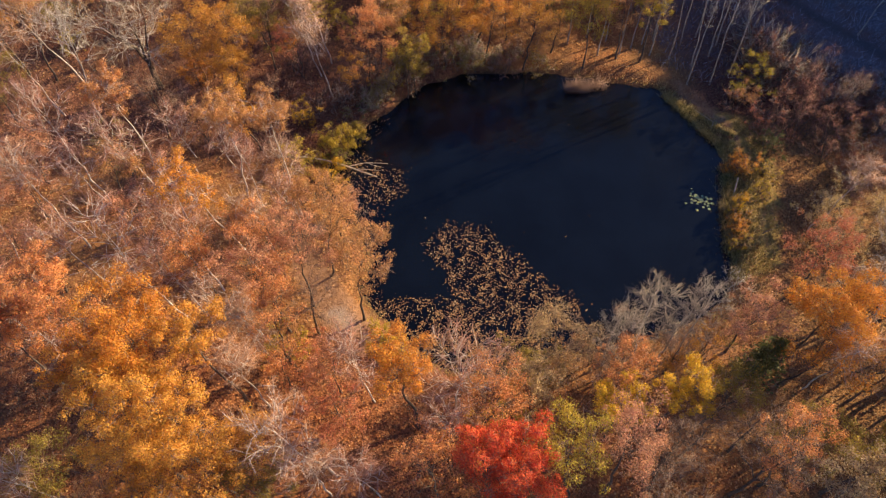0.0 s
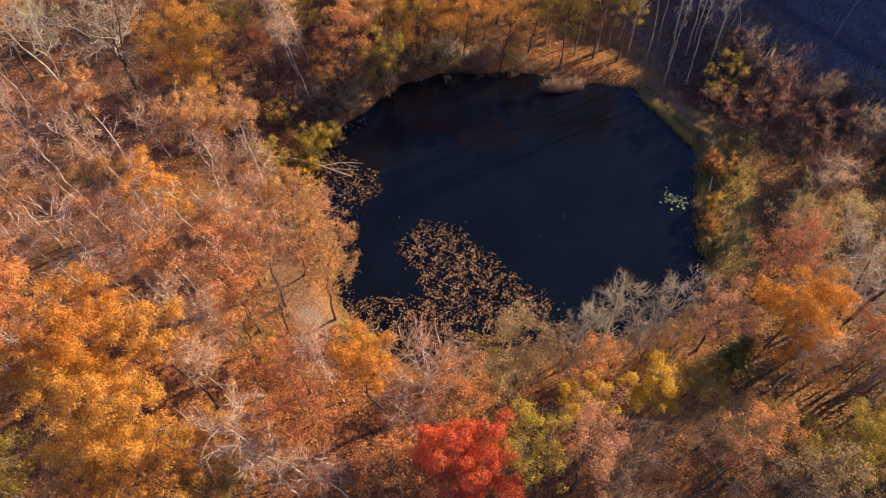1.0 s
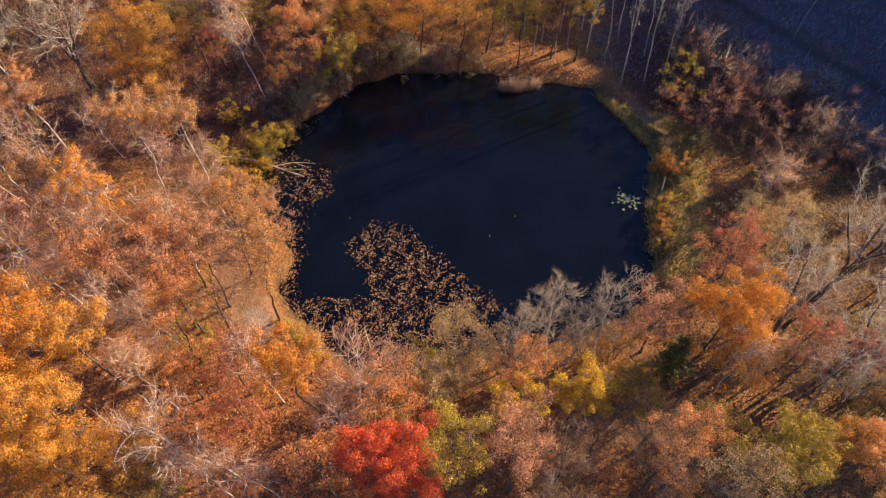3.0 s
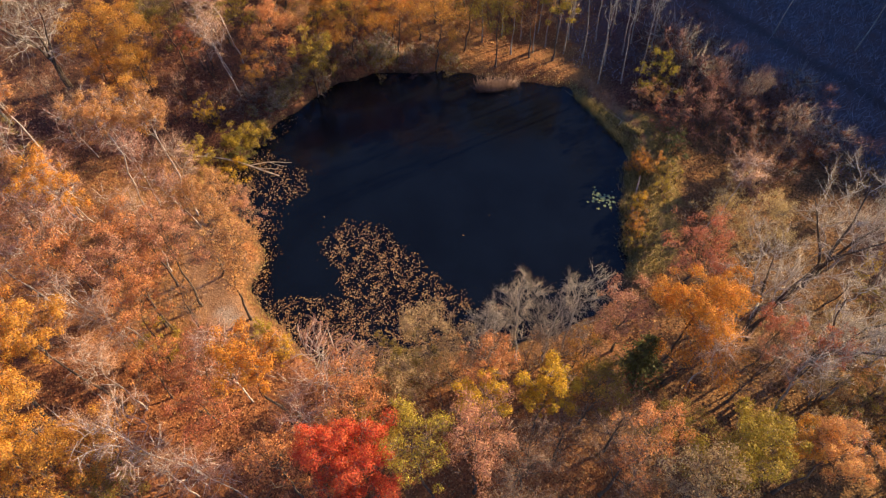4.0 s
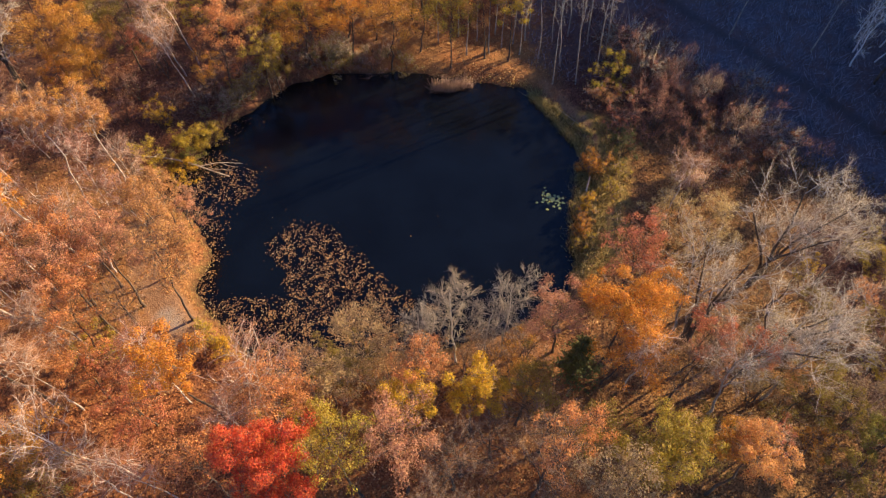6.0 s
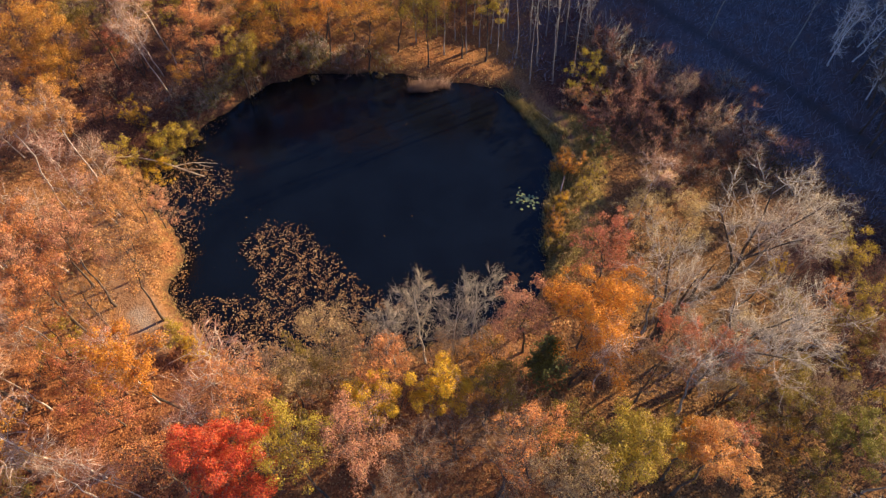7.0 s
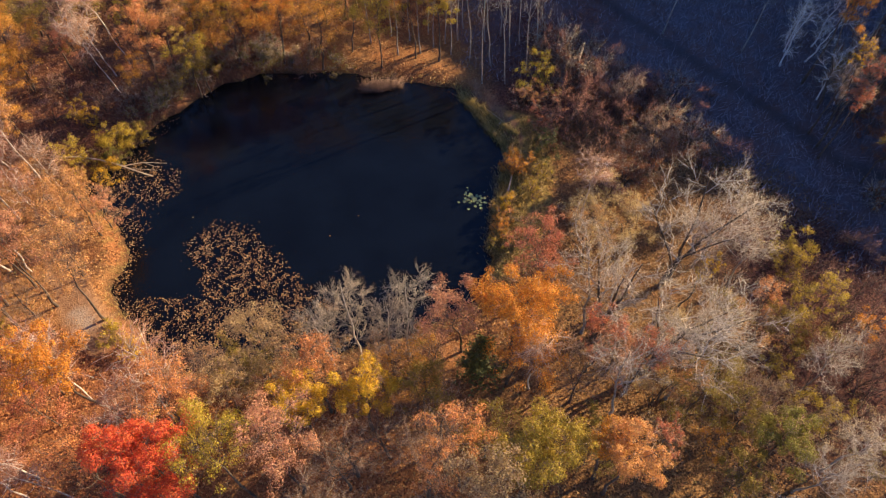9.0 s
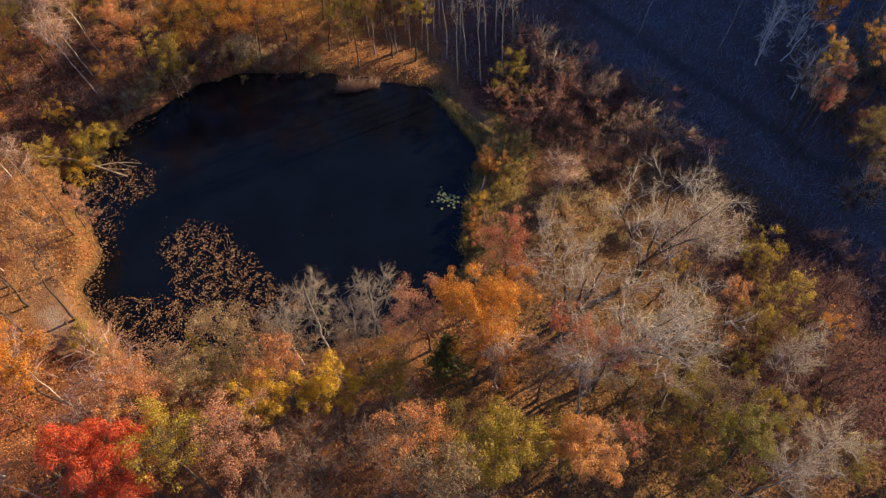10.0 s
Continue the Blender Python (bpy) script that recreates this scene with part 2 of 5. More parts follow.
def track(x, y):
    """The dark wet track that crosses the meadow."""
    a = near_line(x, y, 44, 97, 58, 78.5, 1.1)
    for seg in ((58, 78.5, 70.7, 63.9, 1.2), (70.7, 63.9, 76, 56.3, 1.3), (76, 56.3, 100, 44, 1.4)):
        a = np.maximum(a, near_line(x, y, *seg))
    return a


def link(name, me, mats, parent=None, label=""):
    for m in mats:
        me.materials.append(m)
    ob = new(name, me)
    if parent:
        ob.parent = parent
    if label:
        ob["label"] = label
    return ob


def mesh(name, verts, faces, smooth=False):
    me = bpy.data.meshes.new(name)
    verts, faces = np.asarray(verts, dtype=np.float32), np.asarray(faces, dtype=np.int32)
    n, k = faces.shape
    me.vertices.add(len(verts))
    me.vertices.foreach_set("co", verts.ravel())
    me.loops.add(n * k)
    me.loops.foreach_set("vertex_index", faces.ravel())
    me.polygons.add(n)
    me.polygons.foreach_set("loop_start", np.arange(0, n * k, k, dtype=np.int32))
    if smooth:
        me.polygons.foreach_set("use_smooth", np.ones(n, dtype=bool))
    me.update(calc_edges=True)
    me.validate()
    return me


def build_ground():
    def axis(lo, hi, pitch):
        core = np.arange(lo, hi + pitch, pitch)
        out = 8 * 1.45 ** np.arange(1, 17) - 8
        return np.concatenate((lo - out[::-1], core, core[-1] + out))
    xs, ys = axis(-75, 130, 0.9), axis(-6, 118, 0.9)
    X, Y = np.meshgrid(xs, ys)
    verts = np.stack((X, Y, ground_z(X, Y)), -1).reshape(-1, 3)
    i = np.arange(len(xs) * len(ys)).reshape(len(ys), len(xs))
    faces = np.stack((i[:-1, :-1], i[:-1, 1:], i[1:, 1:], i[1:, :-1]), -1).reshape(-1, 4)
    me = mesh("ground", verts, faces, True)
    x, y = verts[:, 0], verts[:, 1]
    d, r = from_shore(x, y), rim_distance(x, y)
    east = step(20, 30, x) * step(72, 62, y) * step(8, 3, d)
    # the shade-blue meadow colour also reaches the shaded ground by the slender trees
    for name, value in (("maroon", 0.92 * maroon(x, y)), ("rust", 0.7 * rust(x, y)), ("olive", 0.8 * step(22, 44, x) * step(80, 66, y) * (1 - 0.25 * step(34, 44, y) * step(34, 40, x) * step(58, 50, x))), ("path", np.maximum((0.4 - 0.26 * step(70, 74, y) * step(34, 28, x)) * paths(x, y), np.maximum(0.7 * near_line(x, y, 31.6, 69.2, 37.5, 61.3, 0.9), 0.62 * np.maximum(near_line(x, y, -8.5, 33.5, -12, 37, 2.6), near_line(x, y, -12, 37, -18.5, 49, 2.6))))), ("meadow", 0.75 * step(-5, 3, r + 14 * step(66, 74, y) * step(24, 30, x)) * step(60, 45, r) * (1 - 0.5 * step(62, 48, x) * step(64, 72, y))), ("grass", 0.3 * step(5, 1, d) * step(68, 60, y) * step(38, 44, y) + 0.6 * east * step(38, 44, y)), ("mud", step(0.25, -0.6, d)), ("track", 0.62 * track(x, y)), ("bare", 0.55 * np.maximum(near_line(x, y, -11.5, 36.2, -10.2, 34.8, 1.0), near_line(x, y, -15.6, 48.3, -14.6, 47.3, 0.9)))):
        a = me.attributes.new(name, "FLOAT", "POINT")
        a.data.foreach_set("value", value.astype(np.float32))
    return tagged(link("ground", me, [GROUND]), "forest floor of fallen leaves, dry grass and sandy paths", "ground", kind="structure")


def build_water():
    a = np.linspace(0, 2 * np.pi, 160, endpoint=False)
    bm = bmesh.new()
    bm.faces.new([bm.verts.new((POND[0] + (shore(t) + 1.2) * math.cos(t), POND[1] + (shore(t) + 1.2) * math.sin(t), WATER_Z)) for t in a])
    bmesh.ops.triangulate(bm, faces=bm.faces[:])
    me = bpy.data.meshes.new("water")
    bm.to_mesh(me)
    return tagged(link("water", me, [WATER]), "still dark blue pond water with floating leaves", "water", kind="structure")


build_ground()
build_water()

# ---- trees ----


def tubes(lines, radii, sides):
    """Tapered tubes along n lines of m points each: their corners and faces."""
    n, m, _ = lines.shape
    d = np.gradient(lines, axis=1)
    d /= np.linalg.norm(d, axis=2, keepdims=True) + 1e-9
    ref = np.where(np.abs(d[..., 2:3]) > 0.8, np.array((1.0, 0, 0)), np.array((0, 0, 1.0)))
    u = np.cross(d, ref)
    u /= np.linalg.norm(u, axis=2, keepdims=True) + 1e-9
    v = np.cross(d, u)
    a = np.linspace(0, 2 * np.pi, sides, endpoint=False)
    ring = u[:, :, None] * np.cos(a)[:, None] + v[:, :, None] * np.sin(a)[:, None]
    verts = (lines[:, :, None] + ring * radii[:, :, None, None]).reshape(-1, 3)
    i = np.arange(n * m * sides).reshape(n, m, sides)
    j = np.roll(i, -1, 2)
    faces = np.stack((i[:, :-1], j[:, :-1], j[:, 1:], i[:, 1:]), -1).reshape(-1, 4)
    return verts, faces


def spikes(p, q, radius):
    """Three-sided spikes from the points p to the points q."""
    d = unit(q - p)
    u = unit(np.cross(d, np.where(np.abs(d[:, 2:3]) > 0.8, np.array((1.0, 0, 0)), np.array((0, 0, 1.0)))))
    v = np.cross(d, u)
    rr = np.broadcast_to(np.asarray(radius, dtype=float), (len(p),))[:, None]
    ring = [p + (u * math.cos(a) + v * math.sin(a)) * rr for a in (0.0, 2.094, 4.189)]
    verts = np.stack((*ring, q), 1).reshape(-1, 3)
    i = 4 * np.arange(len(p))[:, None]
    return verts, np.concatenate((i + (0, 1, 3), i + (1, 2, 3), i + (2, 0, 3)))


def joined(pieces):
    vs, fs, at = [], [], 0
    for v, f in pieces:
        vs.append(v)
        fs.append(f + at)
        at += len(v)
    return np.concatenate(vs), np.concatenate(fs)


def unit(v):
    return v / (np.linalg.norm(v, axis=-1, keepdims=True) + 1e-9)


def leaves(rng, centres, size, flat=0.5, facing=None):
    """Small pointed leaf sprays at the centres, turned every way."""
    n = len(centres)
    nrm = unit(rng.normal(size=(n, 3)) + np.array((0, 0, flat))) if facing is None else unit(facing * 1.15 + rng.normal(size=(n, 3)) * 0.45)
    a = unit(np.cross(nrm, rng.normal(size=(n, 3))))
    b = np.cross(nrm, a)
    s = size * rng.uniform(0.55, 1.35, (n, 1))
    v = np.stack((centres - a * s, centres + a * s * 0.6 - b * s * 0.75, centres + a * s * 0.6 + b * s * 0.75), 1).reshape(-1, 3)
    return v, np.arange(3 * n).reshape(n, 3)


SHAPES = {"round": lambda u: np.sqrt(np.clip(1 - (1.75 * u - 0.8) ** 2, 0.06, 1)), "vase": lambda u: 0.25 + 0.75 * np.sqrt(np.clip(u, 0, 1)) * np.sqrt(np.clip(1.25 - u, 0, 1)) * 1.35,
          "slim": lambda u: 0.35 + 0.65 * np.sin(np.pi * np.clip(u, 0.05, 0.97)), "mound": lambda u: np.sqrt(np.clip(1 - u * u, 0.05, 1))}


def grow(kind, seed, h, base, R, shape, limbs, subs, twigs, leaf=0, leaf_size=0.2, lean=0.05, droop=0.0, thick=0.18, bark=None, twig=None, twig_len=1.0, spread=0.3, stems=1, top=0.9, twig_r=0.02, bark2=None, clumps=0.75, reach_up=0.15, thin=0.02, stem_ends=None, flare=0.4, wobble=0.008):
    """One tree at the origin: an Empty with trunk, twigs and, where it has leaves, crown."""
    rng = np.random.default_rng(seed)
    root = new(kind)
    pieces = []
    lean_dir = rng.uniform(0, 2 * np.pi)
    prof = SHAPES[shape]
    starts, ends, rads = [], [], []
    for s in range(stems):
        off = np.array((0, 0, 0.0)) if stems == 1 else np.append(rng.normal(size=2) * 0.25, 0)
        out = np.array((math.cos(lean_dir + 6.28 * s / stems), math.sin(lean_dir + 6.28 * s / stems), 0)) * (lean if stems == 1 else lean + (0.28 if h < 9 else 0.07))
        t = np.linspace(0, 1, 9)
        line = off + np.stack((out[0] * h * t ** 1.4, out[1] * h * t ** 1.4, -0.4 + (h * top + 0.4) * t), 1)
        if stem_ends:
            line[:, :2] = 0.3 * off[:2] + np.outer(np.clip((t - 0.26) / 0.74, 0, 1) ** 1.1, np.array(stem_ends[s][:2]))
            line[:, 2] = -0.4 + (stem_ends[s][2] + 0.4) * t ** 0.85
        line[1:, :2] += np.cumsum(rng.normal(size=(8, 2)) * wobble * h, 0)
        rad = thick * (1 - 0.86 * t) * (1 + flare * np.exp(-t * 14))
        pieces.append(tubes(line[None], rad[None], 6))
        k = max(2, limbs // stems)
        f = np.sort(rng.uniform(base, 0.97, k))
        f = 0.6 * np.linspace(base, 0.96, k) + 0.4 * f
        p = np.stack([np.interp(f, t, line[:, c]) for c in range(3)], 1)
        ang = np.arange(k) * 2.4 + rng.normal(size=k) * 0.4 + s
        rise = rng.uniform(0.08, 0.24, k) * h
        z1 = np.minimum(p[:, 2] + rise, h * rng.uniform(0.93, 1.0, k))
        u = (z1 / h - base) / (1 - base)
        reach = R * prof(u) * rng.uniform(0.62, 1.05, k)
        e = np.stack((np.interp(f, t, line[:, 0]) + np.cos(ang) * reach, np.interp(f, t, line[:, 1]) + np.sin(ang) * reach, z1), 1)
        starts.append(p)
        ends.append(e)
        rads.append(np.interp(f, t, rad) * 0.55)
    p, e, r = np.concatenate(starts), np.concatenate(ends), np.concatenate(rads)
    k = len(p)
    t = np.linspace(0, 1, 6)[None, :, None]
    mid = 0.5 * (p + e) + np.stack((np.zeros(k), np.zeros(k), rng.uniform(-0.03, 0.06, k) * h), 1) + rng.normal(size=(k, 3)) * 0.02 * h
    L = (1 - t) ** 2 * p[:, None] + 2 * t * (1 - t) * mid[:, None] + t * t * e[:, None]
    L[:, 1:-1] += rng.normal(size=(k, 4, 3)) * 0.012 * h
    boughs = tubes(L[:, (0, 1, 2, 3, 5)], r[:, None] * np.linspace(1, 0.25, 5), 4 if h > 9 else 3)
    # branches off the limbs
    n = k * subs
    which = np.repeat(np.arange(k), subs)
    f = np.tile(np.linspace(0.3, 1.0, subs), k)
    at = np.clip(f * 5, 0, 4.999)
    lo = at.astype(int)
    w = (at - lo)[:, None]
    q = L[which, lo] * (1 - w) + L[which, lo + 1] * w
    along = unit(L[which, lo + 1] - L[which, lo])
    axis_out = unit(q - np.array((0, 0, h * (base + 0.25 * (1 - base)))))
    d = unit(along * 0.5 + rng.normal(size=(n, 3)) * 0.72 + axis_out * 0.3 + np.array((0, 0, 0.22)))
    ln = R * rng.uniform(0.28, 0.62, n) * (1.15 - 0.4 * f)
    tt = np.array((0, 0.5, 1.0))[None, :, None]
    B = q[:, None] + d[:, None] * ln[:, None, None] * tt
    B[:, 1] += rng.normal(size=(n, 3)) * 0.06 * ln[:, None]
    B[:, 2, 2] -= droop * 0.5 * ln
    br = np.maximum(r[which] * (0.5 - 0.3 * f), thin)
    link("trunk", mesh("trunk", *joined(pieces), smooth=True), [bark], root)
    tagged(link("branchwork", mesh("branchwork", *joined([boughs, tubes(B, br[:, None] * np.array((1, 0.75, 0.45)), 3)]), smooth=True), [bark2 or bark], root), kind="stuff")
    # twigs off the branches
    m = n * twigs
    src = np.repeat(np.arange(n), twigs)
    f = rng.uniform(0.15, 1.0, m)
    q = np.where(f[:, None] < 0.5, B[src, 0] + (B[src, 1] - B[src, 0]) * 2 * f[:, None], B[src, 1] + (B[src, 2] - B[src, 1]) * (2 * f[:, None] - 1))
    d2 = unit(d[src] * 0.7 + rng.normal(size=(m, 3)) * 0.55 + np.array((0, 0, reach_up - droop)))
    l2 = twig_len * rng.uniform(0.4, 1.3, m)
    T = q[:, None] + d2[:, None] * l2[:, None, None] * tt
    T[:, 1] += rng.normal(size=(m, 3)) * 0.07 * l2[:, None]
    T[:, 2, 2] -= droop * 0.7 * l2
    tagged(link("twig_spray", mesh("twig_spray", *spikes(T[:, 0], T[:, 2], twig_r)), [twig], root), kind="stuff")
    if leaf:
        # leaves gather in rounded clumps at some of the branch ends
        ends = rng.permutation(n)[:max(6, int(n * clumps))]
        size = R * rng.uniform(0.1, 0.31, len(ends))
        pick = rng.choice(len(ends), leaf, p=size ** 2 / (size ** 2).sum())
        out = unit(rng.normal(size=(leaf, 3)) + np.array((0, 0, 0.4)))
        c = B[ends[pick], 2] + out * (size[pick] * rng.uniform(1 - spread, 1.08, leaf))[:, None] * np.array((1, 1, 0.78))
        tagged(link("crown", mesh("crown", *leaves(rng, c, leaf_size, facing=out)), [LEAF], root), kind="stuff")
    root["height"] = h
    root["reach"] = R
    return root


def conifer(seed, h, R):
    """A dense dark evergreen: whorls of drooping boughs with needle sprays."""
    rng = np.random.default_rng(seed)
    root = new("evergreen_tree")
    t = np.linspace(0, 1, 6)
    line = np.stack((0 * t, 0 * t, -0.3 + (h + 0.3) * t), 1)
    pieces = [tubes(line[None], (0.16 * (1 - 0.9 * t))[None], 7)]
    n = 90
    f = rng.uniform(0.08, 0.97, n)
    ang = rng.uniform(0, 6.28, n)
    reach = R * (1.02 - f) ** 0.7 * rng.uniform(0.6, 1.1, n)
    p = np.stack((0 * f, 0 * f, f * h), 1)
    e = p + np.stack((np.cos(ang) * reach, np.sin(ang) * reach, rng.uniform(-0.1, 0.35, n) * reach), 1)
    pieces.append(tubes(np.stack((p, 0.5 * (p + e) + (0, 0, 0.08), e), 1), np.tile((0.03, 0.02, 0.008), (n, 1)), 4))
    link("trunk", mesh("trunk", *joined(pieces), smooth=True), [OAK_BARK], root)
    k = 2600
    pick, w = rng.integers(0, n, k), rng.uniform(0.2, 1.05, (k, 1))
    c = p[pick] * (1 - w) + e[pick] * w + rng.normal(size=(k, 3)) * 0.2
    tagged(link("crown", mesh("crown", *leaves(rng, c, 0.17)), [LEAF], root), kind="stuff")
    root["height"], root["reach"] = h, R
    return root


COUNT = [0]


def make(key, seed, h, r):
    """One tree of a kind, h metres high, its crown r metres in reach."""
    b = max(0.22, min(0.74, 1 - 1.9 * r / h))      # where the crown begins
    n = int(8 + 1.9 * r)
    if key == "oak":
        return grow("oak_tree", seed, h, b, r, "round", n + 2, 6, 5, leaf=int(1850 * r * r), leaf_size=0.068, bark=OAK_BARK, twig=BROWN_TWIG, spread=0.42, clumps=0.72, thick=0.07 + 0.0065 * h)
    if key == "thin_oak":
        return grow("sparse_oak_tree", seed, h, b, r, "round", n, 6, 4, leaf=int(640 * r * r), leaf_size=0.07, bark=OAK_BARK, twig=BROWN_TWIG, spread=0.6, clumps=0.65, thick=0.05 + 0.0065 * h, lean=0.08, twig_r=0.013, wobble=0.014)
    if key == "birch":
        return grow("birch_tree", seed, h, max(0.3, b - 0.08), r, "slim", n + 3, 6, 15, bark=BIRCH_BARK, twig=MAUVE_TWIG, droop=0.12, lean=0.06, wobble=0.013, thick=0.04 + 0.0042 * h, flare=0.1, twig_len=1.35, twig_r=0.0105, thin=0.03)
    if key == "leafy_birch":
        return grow("leafy_birch_tree", seed, h, b, r, "vase", n + 4, 6, 8, leaf=int(1800 * r * r), leaf_size=0.066, bark=BIRCH_BARK, twig=MAUVE_TWIG, droop=0.25, lean=0.06, wobble=0.012, thick=0.04 + 0.0042 * h, flare=0.1, thin=0.026, twig_len=1.2, spread=0.8, clumps=0.7, twig_r=0.011)
    if key == "grey":
        return grow("bare_tree", seed, h, max(0.25, b - 0.12), r, "vase", n + 1, 8, 17, bark=GREY_BARK, bark2=PALE_BARK, twig=GREY_TWIG, lean=0.08, thick=0.05 + 0.006 * h, twig_len=1.05, twig_r=0.0075, thin=0.015, reach_up=0.35, wobble=0.012)
    if key == "brush":
        return grow("bare_alder_tree", seed, h, 0.25, r, "vase", 14, 9, 12, bark=PALE_BARK, bark2=GREY_BARK, twig=GREY_TWIG, lean=0.04, thick=0.12, twig_len=0.95, twig_r=0.0085, thin=0.01, reach_up=0.35, top=0.93)
    if key == "brown":
        return grow("bare_oak_tree", seed, h, max(0.25, b - 0.12), r, "round", n + 1, 8, 13, bark=OAK_BARK, twig=BROWN_TWIG, lean=0.08, thick=0.08 + 0.008 * h, twig_len=1.05, twig_r=0.0065, thin=0.013, reach_up=0.35)
    if key == "old":
        return grow("old_bare_tree", seed, h, 0.3, r, "vase", n + 5, 9, 13, bark=OAK_BARK, bark2=PALE_BARK, twig=GREY_TWIG, lean=0.04, thick=0.3, twig_len=1.1, twig_r=0.0065, thin=0.016, reach_up=0.25, stems=3, top=0.82)
    if key == "crooked":
        return grow("old_bare_tree", seed, h, 0.35, r, "round", 30, 10, 14, bark=OAK_BARK, bark2=PALE_BARK, twig=GREY_TWIG, thick=0.2, twig_len=1.2, twig_r=0.008, thin=0.016, reach_up=0.1, stems=4, stem_ends=((-5.2, -0.6, 13.0), (-1.4, 1.4, 15.5), (-2.6, -3.6, 13.0), (2.6, -1.0, 14.0)))
    if key in ("fork_a", "fork_b"):
        ends = ((5.2, -0.4, 15.0), (0.4, 3.2, 16.0), (-4.4, 0.6, 14.5), (2.4, -3.4, 14.0)) if key == "fork_a" else ((1.6, -1.5, 16.0), (4.6, -2.0, 15.0), (-2.6, 0.3, 15.5), (0.4, -5.0, 14.5))
        return grow("old_bare_tree", seed, h, 0.36, r, "vase", 32, 9, 13, bark=OAK_BARK, bark2=PALE_BARK, twig=GREY_TWIG, thick=0.22, twig_len=1.15, twig_r=0.008, thin=0.022, reach_up=0.2, stems=4, stem_ends=ends)
    if key == "ghost":
        return grow("bare_tree", seed, h, 0.2, r, "vase", 14, 6, 6, bark=WHITE_BARK, twig=GREY_TWIG, lean=0.1, thick=0.11, twig_len=0.9, twig_r=0.014, thin=0.036, reach_up=0.3, wobble=0.014)
    if key == "slim":
        return grow("slender_tree", seed, h, 0.5, r, "slim", 13, 4, 6, bark=GREY_BARK, twig=GREY_TWIG, lean=0.015, wobble=0.005, thick=0.1, twig_len=0.9, twig_r=0.008)
    if key == "bush":
        return grow("bush", seed, h, 0.12, r, "mound", 14, 5, 5, leaf=int(800 * r * r + 350), leaf_size=0.066, bark=OAK_BARK, twig=BROWN_TWIG, spread=0.9, clumps=1.0, thick=0.05, stems=4, twig_len=0.7, twig_r=0.012)
    if key == "thicket":
        return grow("thicket_bush", seed, h, 0.1, r, "mound", 12, 6, 8, leaf=int(520 * r * r + 300), leaf_size=0.055, bark=OAK_BARK, twig=GREY_TWIG, spread=1.0, clumps=1.0, thick=0.05, stems=5, twig_len=0.9, twig_r=0.009)
    if key == "bare_bush":
        return grow("bare_bush", seed, h, 0.1, r, "mound", 12, 6, 8, bark=OAK_BARK, twig=BROWN_TWIG, thick=0.05, stems=5, twig_len=0.95, twig_r=0.0115)
    return conifer(seed, h, r)


RED, ORANGE, GOLD, SALMON = (0.62, 0.112, 0.045), (0.60, 0.255, 0.04), (0.61, 0.305, 0.055), (0.60, 0.262, 0.10)
YELLOW, OLIVE, TAN, BROWN = (0.62, 0.39, 0.035), (0.27, 0.20, 0.04), (0.52, 0.275, 0.108), (0.24, 0.105, 0.06)
PINK, CORAL, LIME, GREEN = (0.53, 0.262, 0.15), (0.52, 0.19, 0.105), (0.45, 0.33, 0.045), (0.24, 0.22, 0.05)
ASH = (0.74, 0.70, 0.72)
KHAKI, STRAW = (0.42, 0.295, 0.15), (0.54, 0.395, 0.18)
DUSK, ROSE = (0.44, 0.28, 0.31), (0.98, 0.66, 0.66)
DARK, PLAIN, MAUVE, PALE = (0.13, 0.14, 0.05), (1.0, 1.0, 1.0), (1.0, 0.82, 0.86), (1.12, 1.07, 1.0)


def colour_in(ob, colour):
    leafy = any(child.name.startswith("crown") for child in ob.children)
    for child in ob.children:
        if child.name.startswith("crown"):
            child.color = (*colour, 1)
        elif child.name.startswith("twig_spray"):
            child.color = (*(PLAIN if leafy else colour), 1)
    return ob


def stand(x, y, turn=0.0, lean=None):
    """The pose of a tree rooted at x, y. lean: degrees and bearing."""
    m = pose(x, y, float(ground_z(np.float64(x), np.float64(y))))
    if lean:
        m = m @ Matrix.Rotation(radians(lean[0]), 4, Vector((-math.sin(radians(lean[1])), math.cos(radians(lean[1])), 0)))
    return m @ pose(0, 0, 0, 0, 0, turn)


def plant(key, x, y, h, r, colour, label, category="tree", group="woodland trees", lean=None):
    """Grows one tree or bush in its place."""
    COUNT[0] += 1
    ob = make(key, 100 + COUNT[0], h, r)
    ob.matrix_basis = stand(x, y, 0, lean)
    return tagged(colour_in(ob, colour), label, category, group)


# the trees and bushes that stand out, one by one
plant("grey", -43.6, 63.8, 20, 4, PLAIN, "bare grey tree with spreading twiggy limbs")
plant("crooked", -38.0, 70.6, 17, 4.6, PALE, "broad old bare tree with a dark trunk and pale crooked limbs")
plant("birch", -47.5, 70.3, 17, 3.6, PALE, "leaning bare birch tree with white bark and pale twigs", lean=(9, 201))
plant("birch", -49.3, 65.2, 16, 3, PALE, "leaning bare birch tree with white bark and pale twigs", lean=(11, 187))
plant("birch", -15.4, 74.9, 15, 2.2, PALE, "leaning bare birch tree with white bark and pale twigs", lean=(11, 195))
plant("thin_oak", -27.4, 70.7, 12, 3.6, GOLD, "half-bare oak tree with thin golden orange leaves")
plant("thin_oak", -27.2, 70.2, 7, 2.6, GOLD, "half-bare oak tree with thin golden orange leaves")
plant("thin_oak", -33.0, 71.1, 5, 2.4, ORANGE, "half-bare oak tree with thin bright orange leaves")
plant("thin_oak", -19.3, 74.0, 8, 1.8, ORANGE, "half-bare oak tree with thin bright orange leaves")
